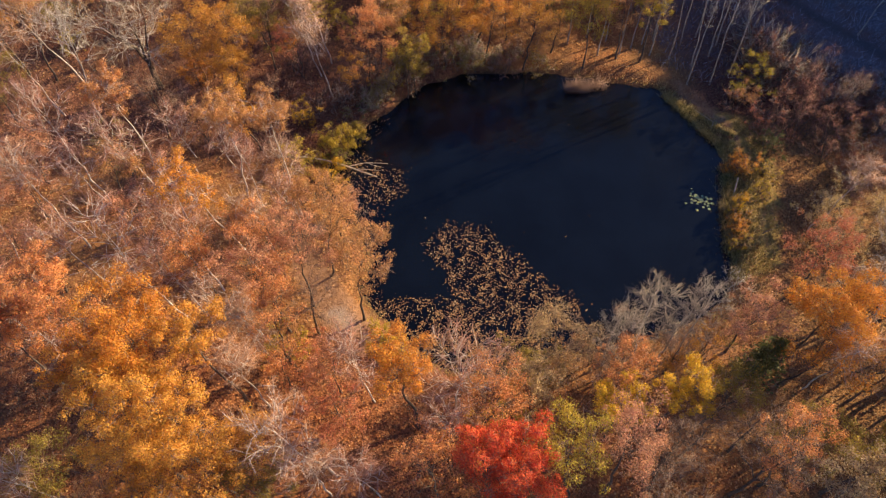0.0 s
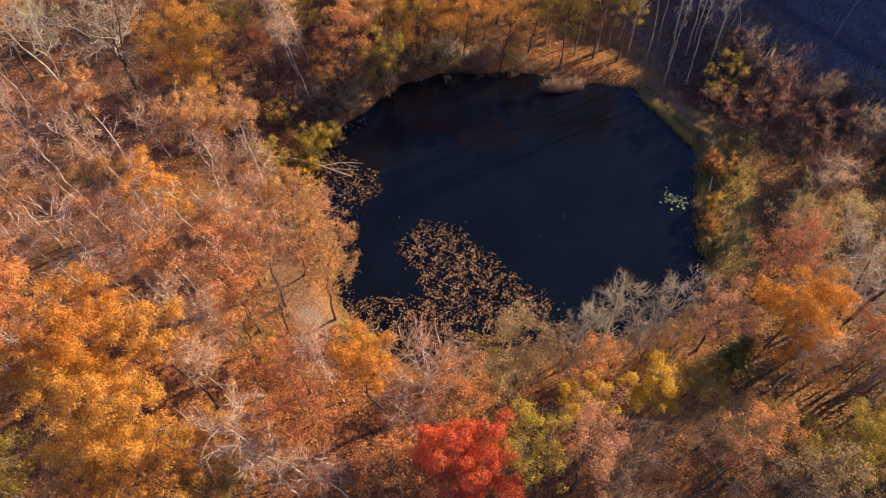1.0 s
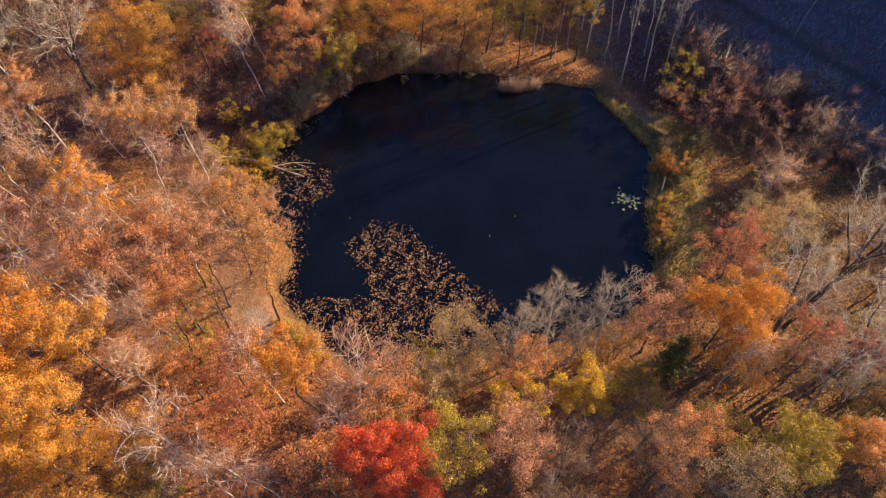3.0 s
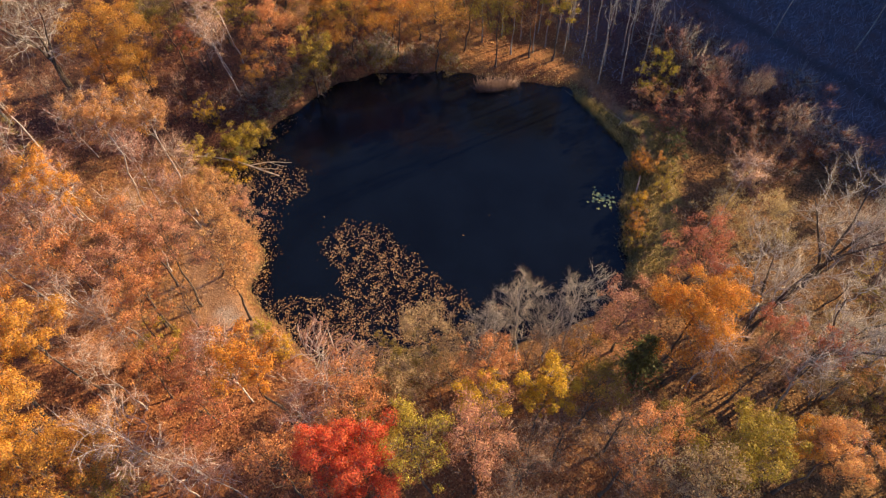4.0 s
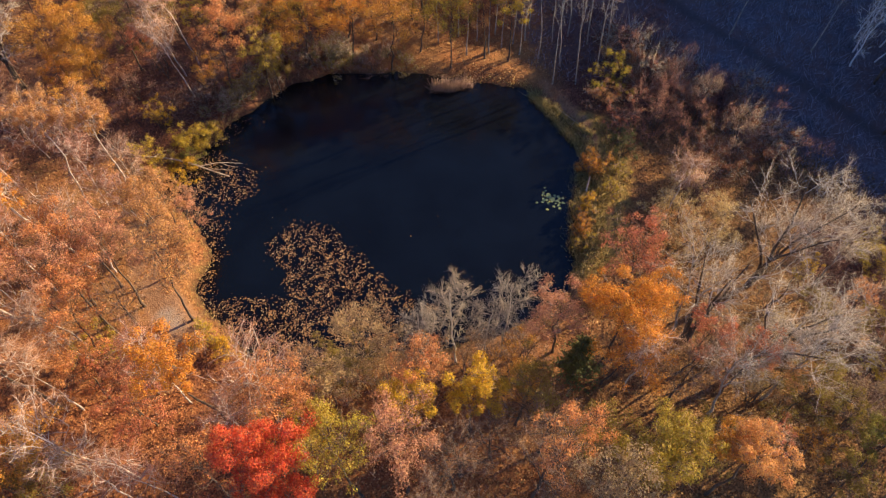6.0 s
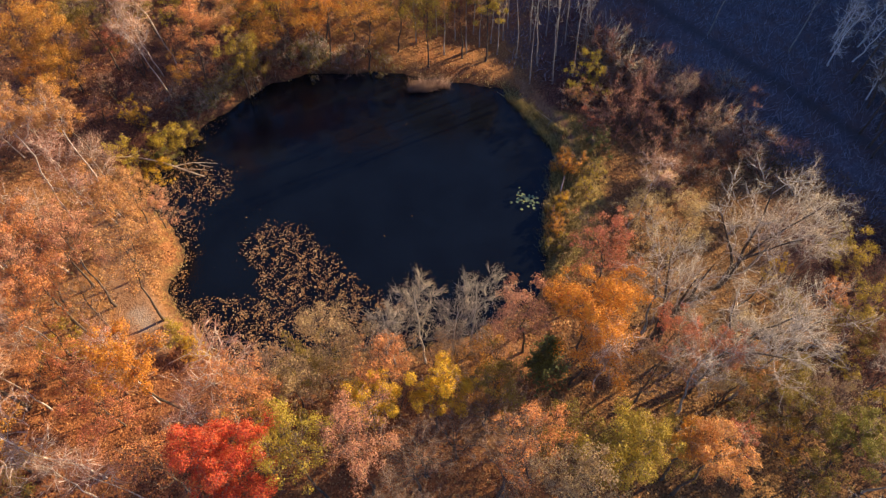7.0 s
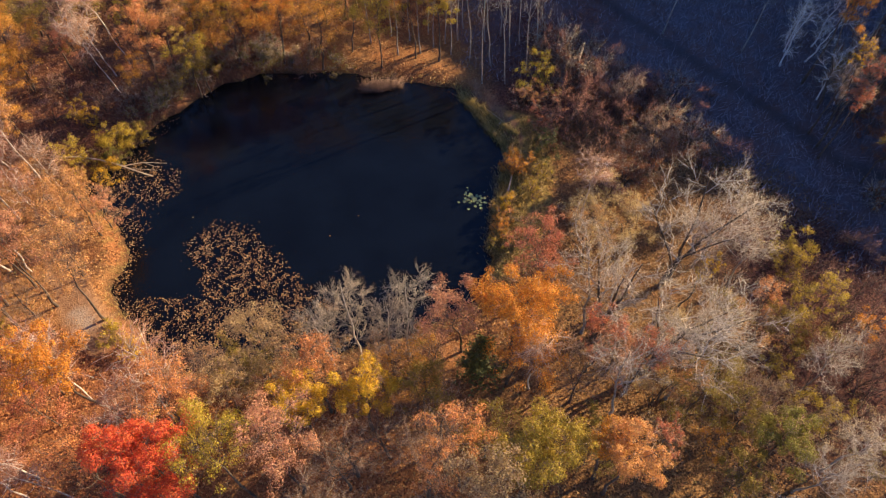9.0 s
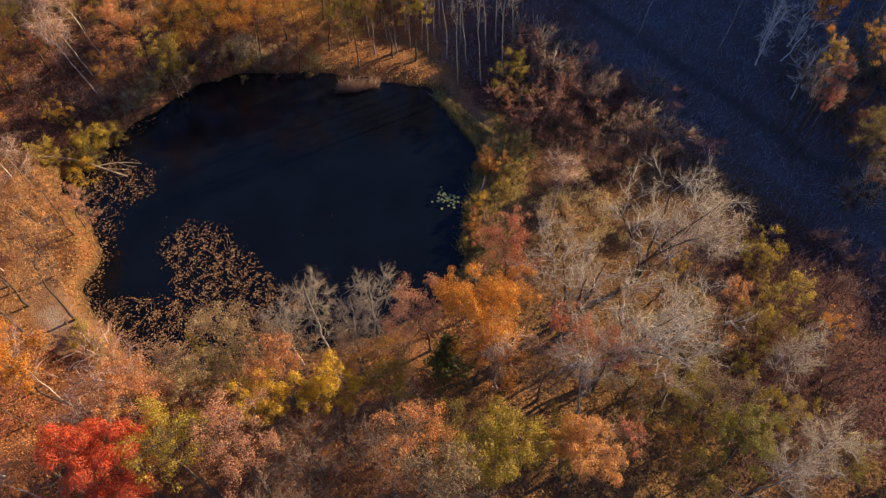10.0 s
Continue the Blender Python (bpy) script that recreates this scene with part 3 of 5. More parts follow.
plant("thin_oak", -52.0, 71.2, 15, 3.4, TAN, "half-bare oak tree with thin tan leaves")
plant("leafy_birch", -33.2, 53.7, 18, 2.3, (0.54, 0.26, 0.10), "white-barked birch tree with salmon orange leaves at the top", lean=(9, 185))
plant("leafy_birch", -22.1, 48.8, 20, 2.6, TAN, "white-barked birch tree with tan leaves at the top", lean=(5, 165))
plant("leafy_birch", -16.7, 49.2, 19, 2.4, TAN, "white-barked birch tree with tan leaves at the top", lean=(8, 180))
plant("leafy_birch", -20.6, 41.6, 21.5, 2.3, (0.66, 0.30, 0.05), "white-barked birch tree with golden orange leaves at the top", lean=(9, 195))
plant("birch", -30.0, 48.3, 19, 3, MAUVE, "leaning bare birch tree with white bark and mauve twigs", lean=(5, 165))
plant("birch", -39.7, 51.1, 18, 3, MAUVE, "leaning bare birch tree with white bark and mauve twigs", lean=(9, 185))
plant("birch", -35.5, 46.9, 18, 2.6, MAUVE, "leaning bare birch tree with white bark and mauve twigs", lean=(11, 195))
plant("birch", -40.2, 44.4, 18, 2.6, PLAIN, "leaning bare birch tree with white bark and mauve twigs", lean=(6, 170))
plant("thin_oak", -10.0, 69.7, 13, 3.6, SALMON, "half-bare oak tree with thin salmon orange leaves")
plant("thin_oak", -4.8, 69.6, 11, 2.4, LIME, "half-bare oak tree with thin yellow-green leaves")
plant("thin_oak", -3.6, 70.5, 7, 2, OLIVE, "half-bare oak tree with thin olive brown leaves")
plant("birch", -14.6, 68.6, 14, 2.4, PLAIN, "leaning bare birch tree with white bark and mauve twigs", lean=(9, 185))
plant("bush", -13.7, 59.9, 2.2, 2.2, LIME, "low bush with yellow-green leaves on the forest floor", category="bush", group="bushes")
plant("bush", -18.6, 58.0, 2.4, 1.8, LIME, "low bush with bright yellow leaves on the forest floor", category="bush", group="bushes")
plant("bush", -13.7, 56.2, 1.7, 2.2, YELLOW, "low bush with bright yellow leaves on the forest floor", category="bush", group="bushes")
plant("bush", -16.4, 56.8, 1.8, 1.9, LIME, "low bush with bright yellow leaves on the forest floor", category="bush", group="bushes")
plant("bush", -10.9, 62.1, 2.2, 1.6, OLIVE, "low bush with olive brown leaves on the forest floor", category="bush", group="bushes")
plant("bush", -17.5, 63.6, 3.5, 1.2, YELLOW, "low bush with bright yellow leaves on the forest floor", category="bush", group="bushes")
plant("birch", -27.4, 35.6, 19, 4, MAUVE, "leaning bare birch tree with white bark and mauve twigs", lean=(9, 185))
plant("birch", -17.1, 31.4, 17, 2.4, PALE, "leaning bare birch tree with white bark and pale twigs", lean=(11, 195))
plant("thin_oak", -17.3, 34.5, 16, 3.2, PINK, "half-bare oak tree with thin dusty pink leaves")
plant("thin_oak", -14.1, 37.2, 15, 3.0, PINK, "half-bare oak tree with thin dusty pink leaves")
plant("thin_oak", -8.5, 35.5, 15.5, 3.2, TAN, "half-bare oak tree with thin tan leaves")
plant("brown", -13.2, 33.6, 11, 2.4, PLAIN, "bare oak tree with dense brown twigs")
plant("oak", -30.1, 27.3, 22, 3.1, SALMON, "full-crowned oak tree with dense salmon orange autumn leaves")
plant("oak", -25.1, 23.2, 23, 3.2, ORANGE, "full-crowned oak tree with dense bright orange autumn leaves")
plant("oak", -22.8, 19.6, 21.5, 3.4, GOLD, "full-crowned oak tree with dense golden orange autumn leaves")
plant("oak", -18.5, 18.7, 20, 3, GOLD, "full-crowned oak tree with dense golden orange autumn leaves")
plant("oak", -32.8, 24.2, 20, 2.8, SALMON, "full-crowned oak tree with dense salmon orange autumn leaves")
plant("oak", -19.1, 25.2, 21.5, 2.4, GOLD, "full-crowned oak tree with dense golden orange autumn leaves")
plant("thin_oak", -24.3, 18.1, 16, 3, GOLD, "half-bare oak tree with thin golden orange leaves")
plant("thin_oak", -24.4, 16.1, 13, 3, GOLD, "half-bare oak tree with thin golden orange leaves")
plant("thin_oak", -34.8, 18.3, 7, 3.2, OLIVE, "half-bare oak tree with thin olive brown leaves")
plant("oak", -27.5, 22.2, 20, 2.6, ORANGE, "full-crowned oak tree with dense bright orange autumn leaves")
plant("birch", -33.7, 16.2, 12, 2.4, PALE, "leaning bare birch tree with white bark and pale twigs", lean=(7, 175))
plant("birch", -10.0, 18.6, 19, 3.4, PALE, "leaning bare birch tree with white bark and pale twigs", lean=(6, 170))
plant("birch", -17.0, 25.1, 14, 2.2, PALE, "leaning bare birch tree with white bark and pale twigs", lean=(8, 180))
plant("oak", -2.4, 23.5, 19.5, 2.5, ORANGE, "full-crowned oak tree with dense bright orange autumn leaves")
plant("birch", 1.0, 24.7, 15, 4, MAUVE, "leaning bare birch tree with white bark and mauve twigs")
plant("thin_oak", 3.3, 22.0, 15, 3, SALMON, "half-bare oak tree with thin salmon orange leaves")
plant("bush", -13.7, 29.2, 5, 2.5, CORAL, "low bush with coral red leaves on the forest floor", category="bush", group="bushes")
plant("bush", -15.8, 30.8, 6, 2, LIME, "low bush with yellow-green leaves on the forest floor", category="bush", group="bushes")
plant("thin_oak", 10.0, 29.4, 10.5, 3.6, KHAKI, "half-bare oak tree with thin khaki tan leaves")
plant("brush", 16.5, 30.1, 13, 2.0, PLAIN, "upright bare alder tree with pale brushy twigs")
plant("brush", 19.6, 30.4, 15.5, 2.4, PALE, "upright bare alder tree with pale brushy twigs")
plant("brush", 24.2, 31.2, 15, 2.6, PLAIN, "upright bare alder tree with pale brushy twigs")
plant("brush", 22.3, 30.6, 12.5, 2.2, ASH, "upright bare alder tree with pale brushy twigs")
plant("thin_oak", 16.6, 25.2, 13, 2.6, SALMON, "half-bare oak tree with thin salmon orange leaves")
plant("oak", 15.6, 22.2, 12, 2.4, YELLOW, "full-crowned oak tree with dense bright yellow autumn leaves")
plant("thin_oak", 11.2, 16.4, 17.5, 3.2, LIME, "half-bare oak tree with thin yellow-green leaves")
plant("thin_oak", 14.9, 17.0, 17, 3.2, PINK, "half-bare oak tree with thin dusty pink leaves")
plant("oak", 20.8, 23.1, 13, 2.4, YELLOW, "full-crowned oak tree with dense bright yellow autumn leaves")
plant("thin_oak", 25.7, 24.5, 10, 3, OLIVE, "half-bare oak tree with thin olive brown leaves")
plant("thin_oak", 8.0, 24.3, 10, 2.6, KHAKI, "half-bare oak tree with thin khaki tan leaves")
plant("bush", 7.1, 22.6, 8, 2, LIME, "low bush with yellow-green leaves on the forest floor", category="bush", group="bushes")
plant("bush", 3.4, 21.0, 8, 2.4, YELLOW, "low bush with bright yellow leaves on the forest floor", category="bush", group="bushes")
plant("bare_bush", 12.2, 23.7, 8, 2.2, MAUVE, "leafless mauve bush of many thin stems", category="bush", group="bushes")
plant("oak", 3.7, 15.3, 16, 3.1, RED, "full-crowned oak tree with dense scarlet autumn leaves")
plant("oak", 6.7, 15.4, 17, 3.1, RED, "full-crowned oak tree with dense scarlet autumn leaves")
plant("birch", -18.4, 41.6, 15, 2.6, PLAIN, "leaning bare birch tree with white bark and mauve twigs", lean=(9, 185))
plant("thin_oak", -34.3, 45.7, 15, 2.4, TAN, "half-bare oak tree with thin tan leaves")
plant("birch", -6.8, 26.0, 13, 3, MAUVE, "leaning bare birch tree with white bark and mauve twigs", lean=(9, 185))
plant("thin_oak", -15.7, 30.2, 13, 2.6, SALMON, "half-bare oak tree with thin salmon orange leaves")
plant("birch", -17.1, 30.2, 13, 2.6, PLAIN, "leaning bare birch tree with white bark and mauve twigs", lean=(7, 175))
plant("evergreen", 31.3, 28.7, 9, 2.9, DARK, "dark green evergreen tree among autumn trees")
plant("oak", 34.0, 29.8, 17, 3.3, ORANGE, "full-crowned oak tree with dense bright orange autumn leaves")
plant("thin_oak", 38.3, 30.7, 15, 2.0, ORANGE, "half-bare oak tree with thin bright orange leaves")
plant("thin_oak", 29.6, 31.6, 14, 3, PINK, "half-bare oak tree with thin dusty pink leaves")
plant("thin_oak", 34.0, 27.9, 12.5, 3.2, ORANGE, "half-bare oak tree with thin bright orange leaves")
plant("thin_oak", 37.2, 37.8, 14.5, 3.2, CORAL, "half-bare oak tree with thin coral red leaves")
plant("thin_oak", 0.5, 75.1, 12, 4, GOLD, "half-bare oak tree with thin golden orange leaves")
plant("thin_oak", 5.7, 75.4, 13, 3.5, ORANGE, "half-bare oak tree with thin bright orange leaves")
plant("thin_oak", 11.1, 74.8, 13, 3.5, GOLD, "half-bare oak tree with thin golden orange leaves")
plant("thin_oak", 15.0, 77.2, 12, 3.5, OLIVE, "half-bare oak tree with thin olive brown leaves")
plant("thin_oak", 19.3, 74.6, 12, 3.2, LIME, "half-bare oak tree with thin yellow-green leaves")
plant("thin_oak", 24.0, 75.9, 12, 3, TAN, "half-bare oak tree with thin tan leaves")
plant("oak", 27.1, 75.4, 12, 2.6, LIME, "full-crowned oak tree with dense yellow-green autumn leaves")
plant("bush", 39.8, 69.2, 5.5, 2.3, (0.36, 0.28, 0.04), "tall ragged bush with olive yellow leaves near the bank", category="bush", group="bushes")
plant("bush", 39.0, 67.2, 3, 1.6, TAN, "low bush with tan leaves on the forest floor", category="bush", group="bushes")
plant("bush", 36.8, 55.8, 3, 1.5, GOLD, "low bush with golden orange leaves on the forest floor", category="bush", group="bushes")
plant("bare_bush", 41.7, 60.9, 3, 3, ROSE, "leafless dull rosy brown bush of many thin stems", category="bush", group="bushes")
plant("bare_bush", 44.9, 61.3, 6, 3, ROSE, "leafless dull rosy brown bush of many thin stems", category="bush", group="bushes")
plant("bare_bush", 47.0, 57.2, 5, 3, ROSE, "leafless dull rosy brown bush of many thin stems", category="bush", group="bushes")
plant("bare_bush", 42.6, 63.7, 5, 3, ROSE, "leafless dull rosy brown bush of many thin stems", category="bush", group="bushes")
plant("thicket", 48.7, 53.3, 6, 3, BROWN, "dense twiggy thicket with thin russet brown leaves", category="bush", group="bushes")
plant("thin_oak", -32.3, 71.9, 12, 3.6, GOLD, "half-bare oak tree with thin golden orange leaves")
plant("thin_oak", -26.8, 69.8, 12, 3.6, GOLD, "half-bare oak tree with thin golden orange leaves")
plant("birch", -16.5, 72.5, 13, 2.6, PALE, "leaning bare birch tree with white bark and pale twigs", lean=(7, 175))
plant("thin_oak", -20.4, 73.6, 8, 2, CORAL, "half-bare oak tree with thin coral red leaves")
plant("thin_oak", -22.8, 73.8, 12, 3.4, OLIVE, "half-bare oak tree with thin olive brown leaves")
plant("thin_oak", -8.1, 73.0, 13, 3, TAN, "half-bare oak tree with thin tan leaves")
plant("thin_oak", -11.4, 68.4, 7, 2, GOLD, "half-bare oak tree with thin golden orange leaves")
plant("bush", -17.6, 62.9, 4, 1.4, YELLOW, "low bush with bright yellow leaves on the forest floor", category="bush", group="bushes")
plant("brown", 19.8, 18.6, 12, 3.4, PLAIN, "bare oak tree with dense brown twigs")
plant("bare_bush", 17.0, 25.1, 8, 3, PLAIN, "leafless brown bush of many thin stems", category="bush", group="bushes")
plant("brown", 25.2, 23.5, 9, 3.6, PLAIN, "bare oak tree with dense brown twigs")
plant("thin_oak", 24.6, 28.0, 7, 3, GOLD, "half-bare oak tree with thin golden orange leaves")
plant("brown", 26.4, 16.8, 14, 3.2, PLAIN, "bare oak tree with dense brown twigs")
plant("thin_oak", 29.2, 17.6, 14, 3, SALMON, "half-bare oak tree with thin salmon orange leaves")
plant("bush", 36.4, 56.4, 2.2, 1.3, ORANGE, "low bush with bright orange leaves on the forest floor", category="bush", group="bushes")
plant("bush", 34.7, 47.3, 1.8, 1.2, GOLD, "low bush with golden orange leaves on the forest floor", category="bush", group="bushes")
plant("bush", 34.3, 45.2, 1.4, 1.0, LIME, "low bush with yellow-green leaves on the forest floor", category="bush", group="bushes")
plant("thicket", 43.9, 48.8, 3.6, 2.6, STRAW, "dense twiggy thicket with thin straw-coloured leaves", category="bush", group="bushes")
plant("thicket", 45.1, 47.9, 7, 3, STRAW, "dense twiggy thicket with thin straw-coloured leaves", category="bush", group="bushes")
plant("thicket", 46.1, 42.2, 8, 3, STRAW, "dense twiggy thicket with thin straw-coloured leaves", category="bush", group="bushes")
plant("thicket", 43.3, 43.3, 7, 3, TAN, "dense twiggy thicket with thin tan leaves", category="bush", group="bushes")
plant("thicket", 48.7, 46.3, 7, 3, STRAW, "dense twiggy thicket with thin straw-coloured leaves", category="bush", group="bushes")
plant("thicket", 43.3, 45.6, 3.5, 2.2, KHAKI, "dense twiggy thicket with thin khaki tan leaves", category="bush", group="bushes")
plant("birch", 42.7, 47.0, 15, 1.8, PALE, "leaning bare birch tree with white bark and pale twigs")
plant("brown", 50.3, 64.2, 7, 2.0, PLAIN, "bare oak tree with dense brown twigs")
plant("grey", 58.3, 38.6, 13, 2.6, PALE, "bare pale grey tree with spreading twiggy limbs")
plant("grey", 42.2, 33.6, 17, 4, PLAIN, "bare grey tree with spreading twiggy limbs")
plant("grey", 49.5, 26.1, 19, 5, PLAIN, "bare grey tree with spreading twiggy limbs")
plant("grey", 43.9, 24.5, 17, 4, PLAIN, "bare grey tree with spreading twiggy limbs")
plant("birch", 36.3, 27.3, 14, 2.6, PALE, "leaning bare birch tree with white bark and pale twigs")
plant("thin_oak", 41.6, 29.0, 12.5, 2.2, CORAL, "half-bare oak tree with thin coral red leaves")
plant("thin_oak", 43.6, 28.6, 9, 2.5, PINK, "half-bare oak tree with thin dusty pink leaves")
plant("bush", 65.6, 42.6, 3.5, 2.2, LIME, "low bush with yellow-green leaves on the forest floor", category="bush", group="bushes")
plant("oak", 34.6, 16.8, 16, 3.0, (0.36, 0.26, 0.04), "full-crowned oak tree with dense olive gold autumn leaves")
plant("thin_oak", 30.4, 14.4, 16, 3.4, KHAKI, "half-bare oak tree with thin khaki tan leaves")
plant("bush", 39.9, 19.4, 10, 3, OLIVE, "low bush with olive brown leaves on the forest floor", category="bush", group="bushes")
plant("thin_oak", 47.2, 20.9, 8, 1.5, CORAL, "half-bare oak tree with thin coral red leaves")
plant("bare_bush", 64.8, 30.1, 6, 3, DUSK, "leafless dusky purple bush of many thin stems", category="bush", group="bushes")
plant("bare_bush", 71.3, 37.5, 5, 3, DUSK, "leafless dusky purple bush of many thin stems", category="bush", group="bushes")
plant("bare_bush", 59.1, 32.0, 6, 3, DUSK, "leafless dusky purple bush of many thin stems", category="bush", group="bushes")
plant("bare_bush", 58.7, 39.6, 5, 3, DUSK, "leafless dusky purple bush of many thin stems", category="bush", group="bushes")
plant("bush", 62.8, 31.7, 7, 3, OLIVE, "low bush with olive brown leaves on the forest floor", category="bush", group="bushes")
plant("bare_bush", 68.7, 27.5, 7, 3, DUSK, "leafless dusky purple bush of many thin stems", category="bush", group="bushes")
plant("bare_bush", 68.6, 39.9, 4, 3, DUSK, "leafless dusky purple bush of many thin stems", category="bush", group="bushes")
plant("bare_bush", 56.1, 43.7, 8, 3, PLAIN, "leafless brown bush of many thin stems", category="bush", group="bushes")
plant("bare_bush", 57.1, 63.6, 5, 3, ROSE, "leafless dull rosy brown bush of many thin stems", category="bush", group="bushes")
plant("bare_bush", 48.1, 60.3, 6, 2.6, ROSE, "leafless dull rosy brown bush of many thin stems", category="bush", group="bushes")
plant("bare_bush", 43.6, 62.2, 4, 3, MAUVE, "leafless mauve bush of many thin stems", category="bush", group="bushes")
plant("thicket", 49.1, 53.2, 6, 3, BROWN, "dense twiggy thicket with thin russet brown leaves", category="bush", group="bushes")
plant("bare_bush", 45.9, 64.7, 5, 3, ROSE, "leafless dull rosy brown bush of many thin stems", category="bush", group="bushes")
plant("bush", 81.2, 61.1, 8, 3, BROWN, "low bush with russet brown leaves on the forest floor", category="bush", group="bushes")
plant("bush", 81.1, 56.1, 7, 3, BROWN, "low bush with russet brown leaves on the forest floor", category="bush", group="bushes")
plant("thin_oak", -17.3, 39.7, 14, 2.8, PINK, "half-bare oak tree with thin dusty pink leaves")
plant("thin_oak", -12.6, 41.0, 13, 2.6, TAN, "half-bare oak tree with thin tan leaves")
plant("thin_oak", -11.8, 46.5, 9, 2.2, TAN, "half-bare oak tree with thin tan leaves")
plant("thin_oak", -15.2, 47.8, 8, 2.4, TAN, "half-bare oak tree with thin tan leaves")
plant("birch", -16.0, 47.5, 10, 2.5, MAUVE, "leaning bare birch tree with white bark and mauve twigs", lean=(11, 195))
plant("thin_oak", -19.5, 37.2, 15, 3, SALMON, "half-bare oak tree with thin salmon orange leaves")
plant("thin_oak", -22.5, 36.5, 15, 2.8, SALMON, "half-bare oak tree with thin salmon orange leaves")
plant("thin_oak", -16.2, 33.9, 13, 2.8, SALMON, "half-bare oak tree with thin salmon orange leaves")
plant("birch", -24.1, 38.9, 15, 2.6, MAUVE, "leaning bare birch tree with white bark and mauve twigs", lean=(5, 165))
plant("birch", -27.5, 42.1, 15, 2.4, MAUVE, "leaning bare birch tree with white bark and mauve twigs", lean=(5, 165))
plant("birch", -24.6, 35.2, 14, 2.8, MAUVE, "leaning bare birch tree with white bark and mauve twigs", lean=(7, 175))
plant("thin_oak", -9.6, 23.7, 8, 3, CORAL, "half-bare oak tree with thin coral red leaves")
plant("birch", -0.7, 21.6, 13, 2.6, MAUVE, "leaning bare birch tree with white bark and mauve twigs")
plant("thin_oak", -16.1, 16.8, 12, 3, GOLD, "half-bare oak tree with thin golden orange leaves")
plant("birch", -10.3, 16.7, 12, 2.6, PLAIN, "leaning bare birch tree with white bark and mauve twigs", lean=(7, 175))
plant("birch", -5.8, 16.4, 12, 2.4, MAUVE, "leaning bare birch tree with white bark and mauve twigs", lean=(12, 200))
plant("thin_oak", -18.2, 15.6, 14, 3.2, GOLD, "half-bare oak tree with thin golden orange leaves")
plant("thin_oak", -14.9, 26.4, 9, 2.6, SALMON, "half-bare oak tree with thin salmon orange leaves")
plant("thin_oak", -10.2, 27.0, 9, 2.6, PINK, "half-bare oak tree with thin dusty pink leaves")
plant("thin_oak", -20.6, 15.6, 13, 2.8, GOLD, "half-bare oak tree with thin golden orange leaves")
plant("thin_oak", -16.8, 19.0, 12, 2.6, GOLD, "half-bare oak tree with thin golden orange leaves")
plant("thin_oak", -27.2, 15.2, 12, 2.8, GOLD, "half-bare oak tree with thin golden orange leaves")
plant("thin_oak", -39.4, 25.9, 6, 2.6, BROWN, "half-bare oak tree with thin russet brown leaves")
plant("thin_oak", -14.5, 15.7, 10, 3, OLIVE, "half-bare oak tree with thin olive brown leaves")
plant("slim", 31.4, 76.2, 20, 1.5, PALE, "tall slender bare tree with a straight pale trunk", lean=(3.5, 175))
plant("slim", 32.9, 71.0, 20, 1.4, PLAIN, "tall slender bare tree with a straight pale trunk", lean=(3.5, 175))
plant("slim", 36.0, 71.0, 20, 1.5, PALE, "tall slender bare tree with a straight pale trunk", lean=(3.5, 175))
plant("slim", 38.8, 72.6, 20, 1.5, PLAIN, "tall slender bare tree with a straight pale trunk", lean=(3.5, 175))
plant("slim", 21.5, 76.7, 20, 1.4, PALE, "tall slender bare tree with a straight pale trunk")
plant("slim", 34.3, 74.6, 20, 1.3, PLAIN, "tall slender bare tree with a straight pale trunk", lean=(3.5, 175))
plant("slim", 36.9, 76.4, 20, 1.4, PLAIN, "tall slender bare tree with a straight pale trunk", lean=(3.5, 175))
plant("slim", 24.6, 77.0, 20, 1.3, PLAIN, "tall slender bare tree with a straight pale trunk")
plant("slim", 58.4, 79.9, 14, 1.2, PALE, "tall slender bare tree with a straight pale trunk", lean=(6, 40))
plant("slim", 68.7, 76.3, 15, 1.3, PLAIN, "tall slender bare tree with a straight pale trunk", lean=(6, 30))
plant("ghost", 74.6, 76.4, 12, 1.8, PALE, "tall slender bare tree with a straight pale trunk", lean=(5, 30))
plant("ghost", 73.2, 73.4, 11, 2.0, PALE, "bare pale grey tree with spreading twiggy limbs")
plant("ghost", 76.4, 67.2, 9, 2.4, PALE, "bare pale grey tree with spreading twiggy limbs")
plant("ghost", 78.6, 77.5, 11, 2.0, PALE, "tall slender bare tree with a straight pale trunk")
plant("fork_a", 51.5, 39.4, 18, 3.6, PALE, "old bare tree with a dark forked trunk and pale limbs")
plant("fork_b", 48.2, 29.0, 18, 3.4, PLAIN, "old bare tree with a dark leaning trunk and pale limbs")
plant("old", 43.5, 33.1, 17, 3.4, PALE, "old bare tree with a dark forked trunk and pale limbs")
plant("brown", 5.2, 27.9, 8, 2.4, PALE, "bare oak tree with dense brown twigs")
plant("bare_bush", 15.1, 30.1, 8, 2.4, PALE, "leafless brown bush of many thin stems", category="bush", group="bushes")
plant("bush", 8.1, 28.2, 7, 2.4, OLIVE, "low bush with olive brown leaves on the forest floor", category="bush", group="bushes")
plant("brown", 16.1, 28.3, 7, 2.2, PALE, "bare oak tree with dense brown twigs")
plant("brown", 22.7, 29.2, 8, 2.6, PLAIN, "bare oak tree with dense brown twigs")
plant("bare_bush", 26.7, 31.0, 8, 2.4, PLAIN, "leafless brown bush of many thin stems", category="bush", group="bushes")
plant("brown", 27.2, 20.8, 10, 3, PLAIN, "bare oak tree with dense brown twigs")
plant("brown", 22.7, 20.4, 10, 3.2, PLAIN, "bare oak tree with dense brown twigs")
plant("thin_oak", 31.5, 20.3, 10, 3, OLIVE, "half-bare oak tree with thin olive brown leaves")
